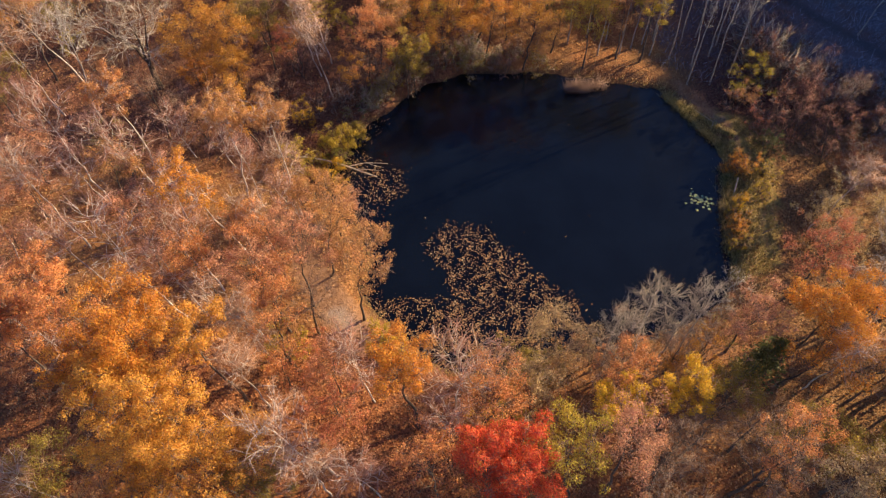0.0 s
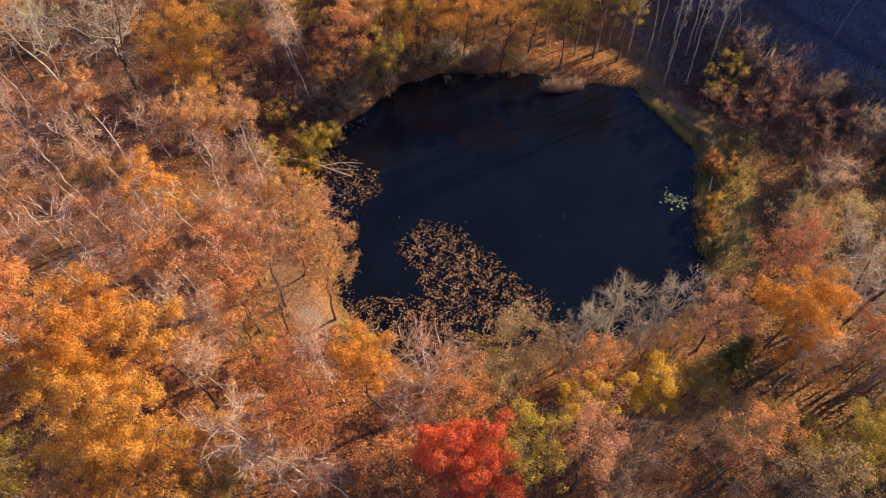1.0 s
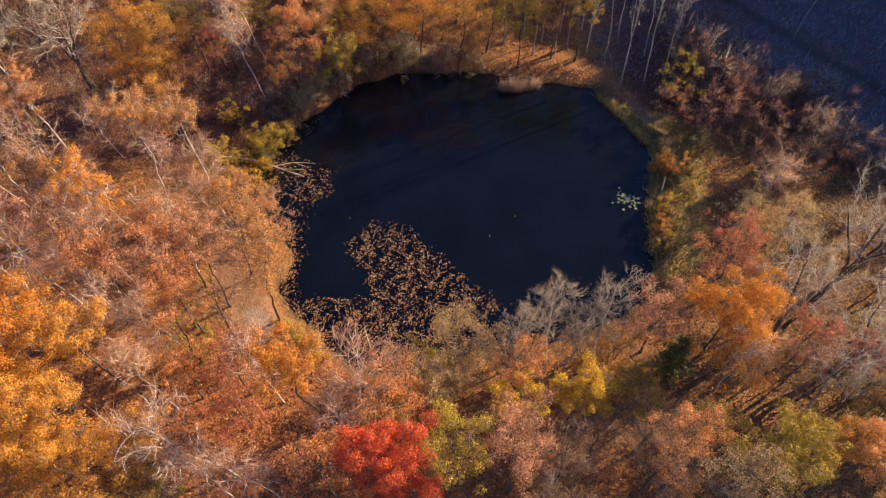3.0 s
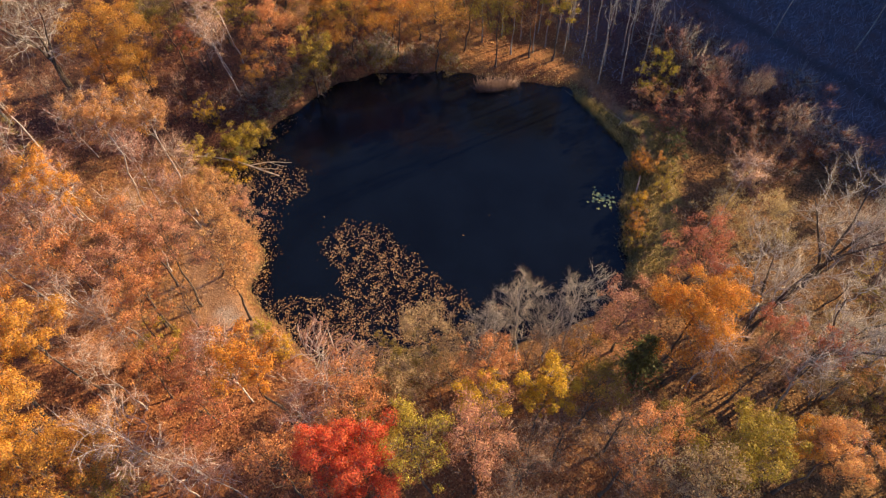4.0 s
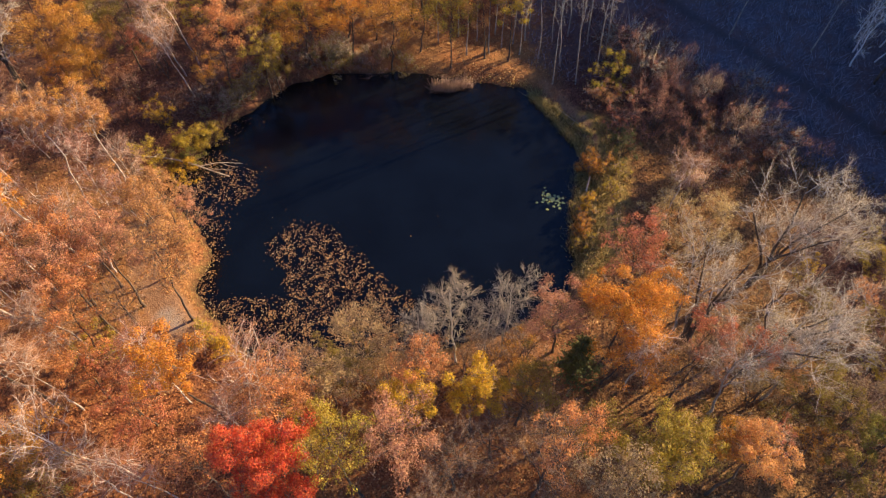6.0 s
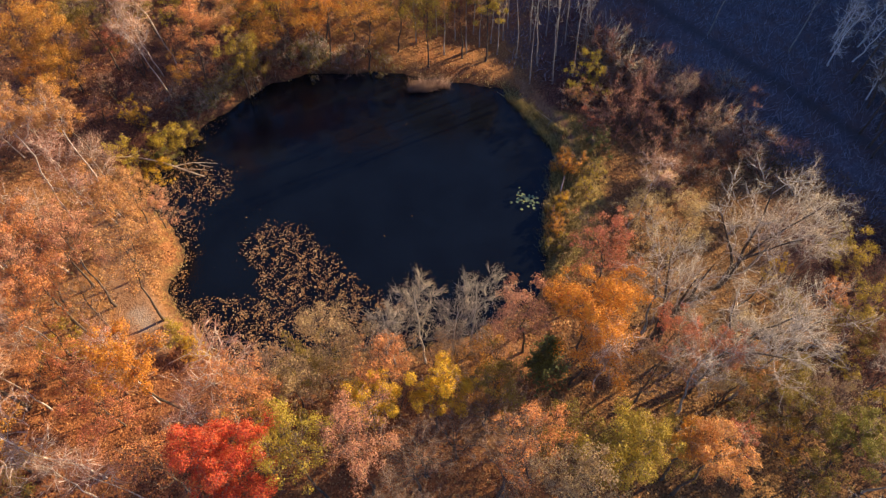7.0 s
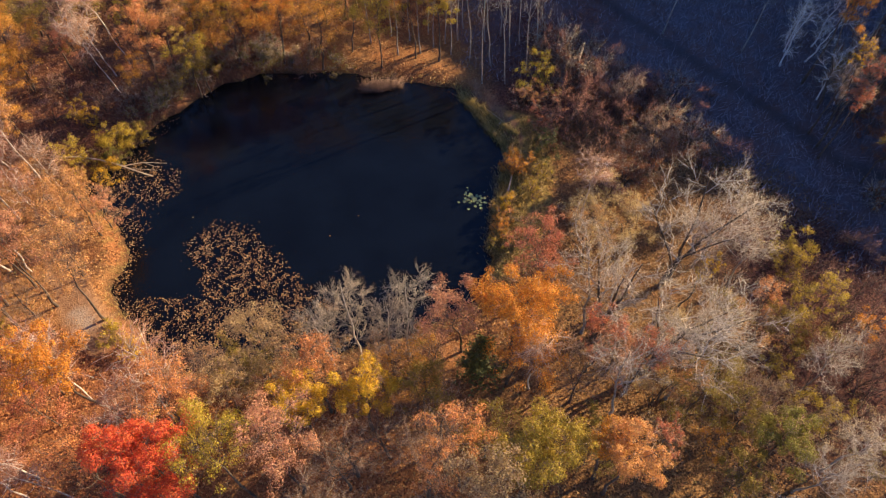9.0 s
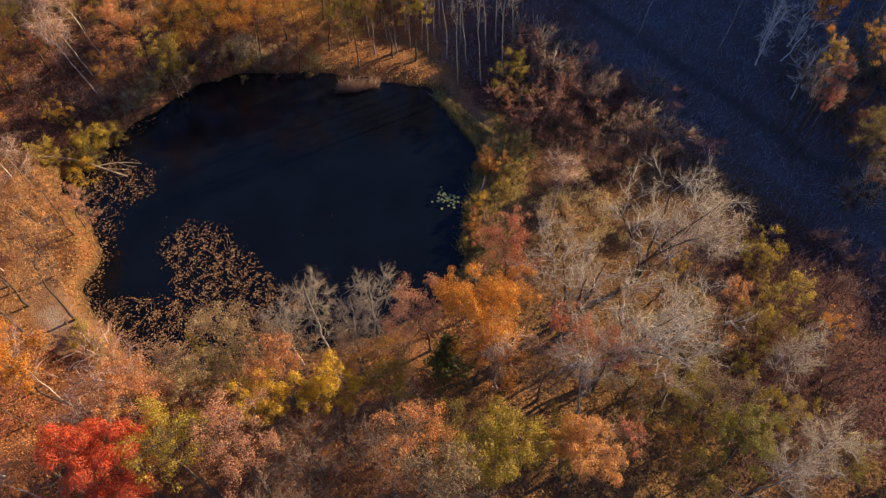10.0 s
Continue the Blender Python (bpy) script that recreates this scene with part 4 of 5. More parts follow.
plant("brown", 19.1, 17.4, 10, 3, PLAIN, "bare oak tree with dense brown twigs")
plant("bush", 36.7, 56.0, 2.6, 1.2, GOLD, "low bush with golden orange leaves on the forest floor", category="bush", group="bushes")
plant("bush", 34.7, 48.2, 2, 1.0, GOLD, "low bush with golden orange leaves on the forest floor", category="bush", group="bushes")
plant("bush", 34.6, 50.8, 1.6, 0.9, LIME, "low bush with yellow-green leaves on the forest floor", category="bush", group="bushes")
plant("thicket", 41.2, 67.8, 1.8, 1.4, SALMON, "dense twiggy thicket with thin salmon orange leaves", category="bush", group="bushes")
plant("bare_bush", 44.9, 67.7, 5, 3, ROSE, "leafless dull rosy brown bush of many thin stems", category="bush", group="bushes")
plant("bare_bush", 48.9, 69.7, 5, 3, ROSE, "leafless dull rosy brown bush of many thin stems", category="bush", group="bushes")
plant("bare_bush", 44.9, 62.7, 5, 3, ROSE, "leafless dull rosy brown bush of many thin stems", category="bush", group="bushes")
plant("bare_bush", 50.5, 62.7, 5, 3, ROSE, "leafless dull rosy brown bush of many thin stems", category="bush", group="bushes")
plant("thicket", 53.4, 56.2, 5, 3, BROWN, "dense twiggy thicket with thin russet brown leaves", category="bush", group="bushes")
plant("bare_bush", 42.7, 73.5, 6, 2.4, ROSE, "leafless dull rosy brown bush of many thin stems", category="bush", group="bushes")
plant("bare_bush", 46.3, 77.4, 5, 2.6, ROSE, "leafless dull rosy brown bush of many thin stems", category="bush", group="bushes")
plant("thicket", 9.8, 28.4, 6, 2.2, OLIVE, "dense twiggy thicket with thin olive brown leaves", category="bush", group="bushes")
plant("thicket", 12.6, 28.4, 6, 2.2, TAN, "dense twiggy thicket with thin tan leaves", category="bush", group="bushes")
plant("thicket", 20.5, 29.0, 6, 2.4, TAN, "dense twiggy thicket with thin tan leaves", category="bush", group="bushes")
plant("thicket", 4.2, 28.4, 6, 2.2, TAN, "dense twiggy thicket with thin tan leaves", category="bush", group="bushes")
plant("bare_bush", -27.1, 70.5, 4, 3, MAUVE, "leafless mauve bush of many thin stems", category="bush", group="bushes")
plant("bare_bush", -22.0, 68.4, 4, 3, MAUVE, "leafless mauve bush of many thin stems", category="bush", group="bushes")
plant("bare_bush", -19.1, 72.6, 4, 3, MAUVE, "leafless mauve bush of many thin stems", category="bush", group="bushes")
plant("bare_bush", -22.4, 64.1, 3.5, 2.6, MAUVE, "leafless mauve bush of many thin stems", category="bush", group="bushes")
plant("bare_bush", -28.7, 63.9, 4, 3, MAUVE, "leafless mauve bush of many thin stems", category="bush", group="bushes")
plant("bare_bush", -16.1, 66.1, 3.5, 2.6, PLAIN, "leafless brown bush of many thin stems", category="bush", group="bushes")
plant("bare_bush", -29.3, 75.4, 4, 3, MAUVE, "leafless mauve bush of many thin stems", category="bush", group="bushes")
plant("bare_bush", -11.9, 68.6, 3.5, 2.4, PLAIN, "leafless brown bush of many thin stems", category="bush", group="bushes")
plant("bare_bush", -10.4, 72.3, 3.5, 2.4, PLAIN, "leafless brown bush of many thin stems", category="bush", group="bushes")
plant("bush", -4.7, 73.4, 2.5, 2, OLIVE, "low bush with olive brown leaves on the forest floor", category="bush", group="bushes")
plant("thicket", -0.3, 74.5, 2.5, 2, BROWN, "dense twiggy thicket with thin russet brown leaves", category="bush", group="bushes")
plant("thicket", 4.3, 74.5, 2.5, 2, OLIVE, "dense twiggy thicket with thin olive brown leaves", category="bush", group="bushes")
plant("bare_bush", 8.9, 74.5, 2.5, 2, MAUVE, "leafless mauve bush of many thin stems", category="bush", group="bushes")
plant("thicket", -6.6, 70.9, 2.2, 1.8, LIME, "dense twiggy thicket with thin yellow-green leaves", category="bush", group="bushes")
plant("thicket", 13.4, 74.9, 2.2, 1.8, OLIVE, "dense twiggy thicket with thin olive brown leaves", category="bush", group="bushes")
plant("thicket", -8.4, 68.3, 2.2, 1.8, OLIVE, "dense twiggy thicket with thin olive brown leaves", category="bush", group="bushes")
plant("bare_bush", 69.0, 34.1, 5, 3, DUSK, "leafless dusky purple bush of many thin stems", category="bush", group="bushes")
plant("bare_bush", 71.9, 34.1, 5, 3, DUSK, "leafless dusky purple bush of many thin stems", category="bush", group="bushes")
plant("bare_bush", 65.8, 38.5, 4, 3, DUSK, "leafless dusky purple bush of many thin stems", category="bush", group="bushes")
plant("bare_bush", 68.1, 24.1, 7, 3, DUSK, "leafless dusky purple bush of many thin stems", category="bush", group="bushes")
plant("bare_bush", 63.2, 26.5, 6, 3, DUSK, "leafless dusky purple bush of many thin stems", category="bush", group="bushes")
plant("oak", 57.1, 19.4, 9, 2.5, GREEN, "full-crowned oak tree with dense dull green autumn leaves")
plant("thin_oak", 62.4, 23.7, 6, 2.2, LIME, "half-bare oak tree with thin yellow-green leaves")
plant("thin_oak", 65.9, 35.3, 7, 1.9, LIME, "half-bare oak tree with thin yellow-green leaves")
plant("thin_oak", 62.6, 34.2, 6, 1.8, LIME, "half-bare oak tree with thin yellow-green leaves")
plant("thin_oak", 68.9, 31.3, 6, 1.5, ORANGE, "half-bare oak tree with thin bright orange leaves")
plant("thin_oak", 60.2, 35.4, 6, 1.6, SALMON, "half-bare oak tree with thin salmon orange leaves")
plant("thin_oak", 60.3, 28.3, 4, 1.6, LIME, "half-bare oak tree with thin yellow-green leaves")
plant("thin_oak", 65.0, 41.2, 4, 1.7, LIME, "half-bare oak tree with thin yellow-green leaves")
plant("thin_oak", 52.8, 36.7, 10, 1.2, YELLOW, "half-bare oak tree with thin bright yellow leaves")
plant("oak", 42.1, 16.9, 16.5, 2.4, (0.58, 0.29, 0.10), "full-crowned oak tree with dense tawny orange autumn leaves")
plant("oak", 41.4, 18.2, 14, 1.8, GOLD, "full-crowned oak tree with dense golden orange autumn leaves")
plant("thin_oak", 52.2, 20.6, 5, 1.6, GOLD, "half-bare oak tree with thin golden orange leaves")
plant("thin_oak", 54.4, 22.4, 8, 2.2, OLIVE, "half-bare oak tree with thin olive brown leaves")
plant("thin_oak", 50.9, 24.0, 9, 2.4, OLIVE, "half-bare oak tree with thin olive brown leaves")
plant("grey", 62.6, 26.6, 11, 2.8, PLAIN, "bare grey tree with spreading twiggy limbs")
plant("grey", 62.8, 19.1, 12, 2.6, PALE, "bare pale grey tree with spreading twiggy limbs")
plant("grey", 59.5, 17.1, 12, 2.8, PLAIN, "bare grey tree with spreading twiggy limbs")
plant("thin_oak", 67.1, 18.2, 6, 2.2, OLIVE, "half-bare oak tree with thin olive brown leaves")
plant("bare_bush", 68.1, 25.7, 7, 2.6, DUSK, "leafless dusky purple bush of many thin stems", category="bush", group="bushes")
plant("brown", 56.0, 24.5, 8, 2.6, PLAIN, "bare oak tree with dense brown twigs")
plant("thin_oak", 48.7, 25.7, 9, 2.6, TAN, "half-bare oak tree with thin tan leaves")
plant("thin_oak", 63.2, 30.2, 5, 2.2, BROWN, "half-bare oak tree with thin russet brown leaves")
plant("thin_oak", 53.2, 16.5, 7, 2.4, OLIVE, "half-bare oak tree with thin olive brown leaves")
plant("thin_oak", 45.8, 26.9, 13, 2.0, CORAL, "half-bare oak tree with thin coral red leaves")
plant("brown", 52.8, 55.6, 9.5, 2.4, PALE, "bare oak tree with dense brown twigs")
plant("grey", 55.2, 41.6, 15, 3.2, PALE, "bare pale grey tree with spreading twiggy limbs")
plant("thicket", 50.4, 54.4, 5, 2.4, BROWN, "dense twiggy thicket with thin russet brown leaves", category="bush", group="bushes")
plant("thicket", 50.7, 58.4, 4, 2, BROWN, "dense twiggy thicket with thin russet brown leaves", category="bush", group="bushes")
plant("oak", 74.0, 59.0, 14, 1.2, CORAL, "full-crowned oak tree with dense coral red autumn leaves")
plant("oak", 73.6, 57.0, 12, 1.3, CORAL, "full-crowned oak tree with dense coral red autumn leaves")
plant("oak", 75.4, 70.2, 18.5, 1.9, ORANGE, "full-crowned oak tree with dense bright orange autumn leaves")
plant("oak", 80.0, 69.6, 19.5, 2.2, GOLD, "full-crowned oak tree with dense golden orange autumn leaves")
plant("thin_oak", 76.0, 65.6, 17, 2.4, ORANGE, "half-bare oak tree with thin bright orange leaves")
plant("oak", 75.9, 61.5, 14, 1.0, YELLOW, "full-crowned oak tree with dense bright yellow autumn leaves")
plant("thin_oak", 79.4, 62.8, 17, 2.2, GOLD, "half-bare oak tree with thin golden orange leaves")
plant("ghost", 77.0, 74.6, 10, 2.2, PALE, "bare pale grey tree with spreading twiggy limbs")
plant("ghost", 78.4, 66.4, 6, 2.0, PALE, "bare pale grey tree with spreading twiggy limbs")
plant("ghost", 75.6, 79.0, 10, 2.0, PALE, "bare pale grey tree with spreading twiggy limbs")
plant("brown", 73.6, 61.2, 11, 1.5, PLAIN, "bare oak tree with dense brown twigs")
plant("thin_oak", 77.4, 53.0, 11, 2.6, OLIVE, "half-bare oak tree with thin olive brown leaves")
plant("bare_bush", 81.5, 64.3, 11, 1.3, ROSE, "leafless dull rosy brown bush of many thin stems", category="bush", group="bushes")
plant("bare_bush", 69.2, 28.7, 4, 3, DUSK, "leafless dusky purple bush of many thin stems", category="bush", group="bushes")
plant("bare_bush", 72.3, 30.5, 4, 3, DUSK, "leafless dusky purple bush of many thin stems", category="bush", group="bushes")
plant("bare_bush", 69.0, 22.2, 5, 3, DUSK, "leafless dusky purple bush of many thin stems", category="bush", group="bushes")
plant("bare_bush", 72.7, 43.0, 3, 3, DUSK, "leafless dusky purple bush of many thin stems", category="bush", group="bushes")
plant("bare_bush", 76.1, 40.1, 3, 3, DUSK, "leafless dusky purple bush of many thin stems", category="bush", group="bushes")
plant("bare_bush", 68.6, 34.3, 4, 3, DUSK, "leafless dusky purple bush of many thin stems", category="bush", group="bushes")
plant("bare_bush", 65.8, 38.6, 3.5, 2.6, DUSK, "leafless dusky purple bush of many thin stems", category="bush", group="bushes")
plant("birch", -30.9, 58.2, 9, 2.8, MAUVE, "leaning bare birch tree with white bark and mauve twigs", lean=(10, 190))
plant("birch", -25.6, 56.4, 9, 2.8, MAUVE, "leaning bare birch tree with white bark and mauve twigs", lean=(6, 170))
plant("bare_bush", -30.1, 60.6, 7, 2.6, PLAIN, "leafless brown bush of many thin stems", category="bush", group="bushes")
plant("birch", -21.6, 50.7, 10, 2.6, MAUVE, "leaning bare birch tree with white bark and mauve twigs", lean=(5, 165))
plant("birch", -17.7, 52.6, 8, 2.4, PLAIN, "leaning bare birch tree with white bark and mauve twigs", lean=(10, 190))
plant("bare_bush", -19.6, 55.6, 5, 2.2, MAUVE, "leafless mauve bush of many thin stems", category="bush", group="bushes")
plant("thin_oak", -18.4, 49.8, 7, 2.4, TAN, "half-bare oak tree with thin tan leaves")
plant("thin_oak", -14.8, 50.4, 6, 2.2, TAN, "half-bare oak tree with thin tan leaves")
plant("thin_oak", -11.3, 48.0, 6, 2.2, PINK, "half-bare oak tree with thin dusty pink leaves")
plant("birch", -29.8, 48.4, 10, 2.6, MAUVE, "leaning bare birch tree with white bark and mauve twigs", lean=(9, 185))
plant("thicket", -37.7, 54.8, 9, 2.4, OLIVE, "dense twiggy thicket with thin olive brown leaves", category="bush", group="bushes")
plant("bare_bush", -43.1, 58.8, 8, 2.6, MAUVE, "leafless mauve bush of many thin stems", category="bush", group="bushes")
plant("bare_bush", -35.5, 48.6, 8, 2.4, MAUVE, "leafless mauve bush of many thin stems", category="bush", group="bushes")
plant("thicket", 57.7, 31.3, 6, 2.6, TAN, "dense twiggy thicket with thin tan leaves", category="bush", group="bushes")
plant("thicket", 51.4, 32.1, 8, 2.6, STRAW, "dense twiggy thicket with thin straw-coloured leaves", category="bush", group="bushes")
plant("thicket", 54.7, 27.4, 6, 2.6, OLIVE, "dense twiggy thicket with thin olive brown leaves", category="bush", group="bushes")
plant("thicket", 58.3, 24.2, 6, 2.4, KHAKI, "dense twiggy thicket with thin khaki tan leaves", category="bush", group="bushes")
plant("thicket", 50.9, 24.3, 6, 2.4, OLIVE, "dense twiggy thicket with thin olive brown leaves", category="bush", group="bushes")
plant("thicket", 47.8, 25.8, 7, 2.6, STRAW, "dense twiggy thicket with thin straw-coloured leaves", category="bush", group="bushes")
plant("thicket", 63.8, 22.2, 5, 2.2, KHAKI, "dense twiggy thicket with thin khaki tan leaves", category="bush", group="bushes")
plant("bush", 40.2, 58.2, 3.2, 1.7, DARK, "dark green leafy bush beside the bank path", category="bush", group="bushes")
plant("bush", 40.6, 60.2, 2.4, 1.3, DARK, "dark green leafy bush beside the bank path", category="bush", group="bushes")
plant("bush", 39.3, 55.0, 2.0, 1.0, LIME, "low bush with yellow-green leaves beside the bank path", category="bush", group="bushes")
plant("bush", 35.7, 50.6, 2.0, 1.2, YELLOW, "low bush with bright yellow leaves on the bank", category="bush", group="bushes")
plant("bush", 38.2, 52.4, 1.8, 1.2, LIME, "low bush with yellow-green leaves on the bank", category="bush", group="bushes")
plant("thicket", 38.2, 67.4, 3.0, 1.6, PINK, "dense twiggy thicket with thin dusty pink leaves", category="bush", group="bushes")
plant("thicket", 40.8, 63.8, 3.4, 1.9, CORAL, "dense twiggy thicket with thin coral red leaves", category="bush", group="bushes")
plant("bush", -11.4, 60.4, 3.0, 2.0, LIME, "low bush with yellow-green leaves on the bank", category="bush", group="bushes")
plant("bush", -13.0, 58.2, 2.0, 1.6, GREEN, "low bush with dull green leaves on the bank", category="bush", group="bushes")
plant("bush", -6.6, 33.0, 1.6, 1.6, LIME, "low bush with yellow-green leaves on the bank", category="bush", group="bushes")
plant("bush", -4.2, 31.6, 1.8, 1.6, YELLOW, "low bush with bright yellow leaves on the bank", category="bush", group="bushes")
plant("slim", 33.6, 79.2, 19, 1.3, PLAIN, "tall slender bare tree with a straight pale trunk", lean=(3, 170))
plant("slim", 35.8, 80.4, 19, 1.3, PALE, "tall slender bare tree with a straight pale trunk", lean=(4, 185))
plant("slim", 38.4, 78.6, 18, 1.3, PLAIN, "tall slender bare tree with a straight pale trunk", lean=(3, 180))
plant("slim", 29.8, 79.6, 19, 1.3, PALE, "tall slender bare tree with a straight pale trunk", lean=(2, 170))
plant("slim", 40.6, 76.0, 16, 1.3, PALE, "tall slender bare tree with a straight pale trunk", lean=(4, 200))
plant("thin_oak", -22.0, 12.6, 14, 3.0, GOLD, "half-bare oak tree with thin golden orange leaves")
plant("thin_oak", -17.2, 12.0, 13, 2.8, GOLD, "half-bare oak tree with thin golden orange leaves")
plant("thin_oak", -27.4, 12.4, 14, 3.0, TAN, "half-bare oak tree with thin tan leaves")
for x, y in ((23.0, 79.6), (25.6, 81.0), (28.0, 79.0), (26.4, 78.2), (20.4, 80.4), (30.6, 82.0), (17.6, 79.2), (28.8, 76.9)):
    plant("slim", x, y, 13.0 + 0.5 * (x % 3), 1.3, PLAIN, "slender bare tree with a thin straight trunk on the far bank")
# ---- the wood between them ----
rng = np.random.default_rng(5)
PLANTED = []
for o in scene.objects:
    if "reach" in o.keys():
        PLANTED.append((o.matrix_basis.translation.x, o.matrix_basis.translation.y))


STOCK = {}


def repeat(key, x, y, h, r, colour, label, category="tree", group="woodland trees"):
    """Sets out a copy of one of four trees of a kind, turned and scaled to h and r."""
    kin = STOCK.setdefault(key, [])
    COUNT[0] += 1
    turn = COUNT[0] * 137.5 % 360
    if len(kin) < 4:
        ob = make(key, 900 + COUNT[0], h, r)
        kin.append((ob, h, r))
        ob.matrix_basis = stand(x, y, turn)
    else:
        src, h0, r0 = kin[COUNT[0] % 4]
        ob = copy_thing(src, stand(x, y, turn) @ Matrix.Diagonal((r / r0, r / r0, h / h0, 1)))
    return tagged(colour_in(ob, colour), label, category, group)


def fill(n, tries, gap, pick):
    """Sets out up to n more trees and bushes where there is room and pick() names one."""
    done = 0
    for _ in range(tries):
        if done >= n:
            break
        x, y = rng.uniform(-62, 96), rng.uniform(8, 104)
        if not -46 - 0.34 * (y - 17) < x < 76 + 0.34 * (y - 17):
            continue
        if from_shore(x, y) < (9 if x > 30 and y > 38 else 4.5 if y > 68 else 2.5) or paths(np.float64(x), np.float64(y)) > 0.1 or rim_distance(x, y) > -8:
            continue
        if math.hypot(x + 41, y - 73) < 10 or math.hypot(x - 54, y - 44) < 9:
            continue
        if min((x - a) ** 2 + (y - b) ** 2 for a, b in PLANTED) < gap * gap:
            continue
        what = pick(x, y)
        if not what:
            continue
        repeat(*what)
        PLANTED.append((x, y))
        done += 1


def wood(x, y):
    u = rng.random()
    h = rng.uniform(9, 14)
    if y > 58 and x < 0:
        return ("thin_oak", x, y, h, 3.0, (GOLD, OLIVE, BROWN, OLIVE)[int(u * 4)], "half-bare oak tree with thin olive leaves") if u < 0.5 else ("brown", x, y, h, 2.8, PLAIN, "bare oak tree with dense brown twigs")
    if y > 76:
        return ("thin_oak", x, y, h, rng.uniform(2.5, 3.6), (GOLD, ORANGE, OLIVE, LIME)[int(u * 4)], "half-bare oak tree with thin golden leaves") if u < 0.9 else ("slim", x, y, h + 2, 1.4, PLAIN, "tall slender bare tree with a straight pale trunk")
    if x > 56 and y < 46:
        if u < 0.45:
            return ("grey", x, y, 0.8 * h, 2.6, PLAIN, "bare tree with spreading twiggy limbs")
        return ("bare_bush", x, y, 0.45 * h, 2.6, DUSK, "leafless dusky brown bush of many thin stems", "bush", "bushes")
    if x > 36:
        return ("brown" if u < 0.2 else "grey", x, y, h, rng.uniform(2.5, 4), PLAIN, "bare tree with spreading twiggy limbs") if u < 0.5 else ("thin_oak", x, y, h - 2, 3.0, (STRAW, KHAKI, STRAW)[int(u * 3)], "half-bare oak tree with thin olive leaves")
    if y < 28 and x > 6:
        return ("brown", x, y, h, 3.2, PLAIN, "bare oak tree with dense brown twigs") if u < 0.6 else ("thin_oak", x, y, h, 3.0, (TAN, OLIVE, BROWN)[int(u * 3)], "half-bare oak tree with thin faded leaves")
    if y < 28 and u < 0.4:
        return ("birch", x, y, h + 1, 2.8, PALE, "leaning bare birch tree with white bark and pale twigs")
    if y < 28:
        return ("thin_oak", x, y, h, 3.2, (SALMON, GOLD, BROWN, SALMON)[int(u * 4)], "half-bare oak tree with thin rusty leaves")
    return ("birch", x, y, h + 3, 2.6, MAUVE, "leaning bare birch tree with white bark and mauve twigs") if u < 0.55 else ("thin_oak", x, y, h, 3.0, (SALMON, TAN, PINK)[int(u * 3)], "half-bare oak tree with thin salmon leaves")


def low(x, y):
    u = rng.random()
    h = rng.uniform(2.0, 4.5)
    if u < 0.5:
        return ("bare_bush", x, y, h, h * 0.55, MAUVE if u < 0.25 else PLAIN, "leafless brown bush of many thin stems", "bush", "bushes")
    c = (BROWN, TAN, OLIVE, SALMON, LIME, BROWN)[int((u - 0.5) * 12)]
    return ("bush", x, y, h, h * 0.5, c, "low bush with faded autumn leaves", "bush", "bushes")


fill(92, 6000, 3.6, wood)
fill(46, 6000, 2.4, low)


def far_bank(x, y):
    u = rng.random()
    if y < 76 or x < -14 or x > 34:
        return None
    return ("thin_oak", x, y, rng.uniform(7, 12), rng.uniform(2.2, 3.0), (GOLD, ORANGE, OLIVE, LIME, TAN, GOLD)[int(u * 6)], "half-bare oak tree with thin golden leaves")


fill(26, 9000, 2.6, far_bank)

# low growth along the far bank
for k in range(28):
    a = 1.62 + 1.12 * (k + rng.uniform(-0.4, 0.4)) / 27
    out = shore(a) + rng.uniform(0.5, 4.2)
    x, y, h = POND[0] + out * math.cos(a), POND[1] + out * math.sin(a), rng.uniform(1.0, 2.3)
    if k % 3:
        repeat("thicket", x, y, h, 0.8 * h, (OLIVE, BROWN, GREEN, DARK)[k % 4], "dense twiggy thicket with dull faded leaves", "bush", "bushes")
    else:
        repeat("bare_bush", x, y, h, 0.8 * h, DUSK, "leafless dusky purple bush of many thin stems", "bush", "bushes")

# brush that thins out into the meadow, and under the far trees
for k in range(36):
    q = rng.uniform(0, 1)
    x, y, h = 41 + 19 * q + rng.normal() * 2.2, 76.5 - 17 * q + rng.normal() * 2.6, rng.uniform(1.6, 4.2)
    if from_shore(x, y) > 6:
        repeat("bare_bush" if k % 3 else "thicket", x, y, h, 0.62 * h, ROSE if k % 3 else BROWN, "low rosy brown bush of thin stems among dead reeds", "bush", "bushes")
for k in range(18):
    x, y, h = rng.uniform(79, 92), rng.uniform(50, 74), rng.uniform(3, 7)
    if track(np.float64(x), np.float64(y)) < 0.05:
        repeat("thicket", x, y, h, 0.4 * h, (BROWN, OLIVE, BROWN)[k % 3], "dense twiggy thicket with faded brown leaves", "bush", "bushes")

# ---- small growth ----
def strips(rng, base, height, width, tilt):
    """Upright blades: slim three-sided spikes."""
    n = len(base)
    d = np.stack((rng.normal(size=n) * tilt, rng.normal(size=n) * tilt, np.ones(n)), 1) * height[:, None]
    return spikes(base, base + d, width)


def scatter(n, inside, lo, hi):
    x, y = rng.uniform(lo[0], hi[0], n), rng.uniform(lo[1], hi[1], n)
    keep = inside(x, y)
    return x[keep], y[keep]


def seat(x, y, dz=0.0):
    return np.stack((x, y, ground_z(x, y) + dz), 1)


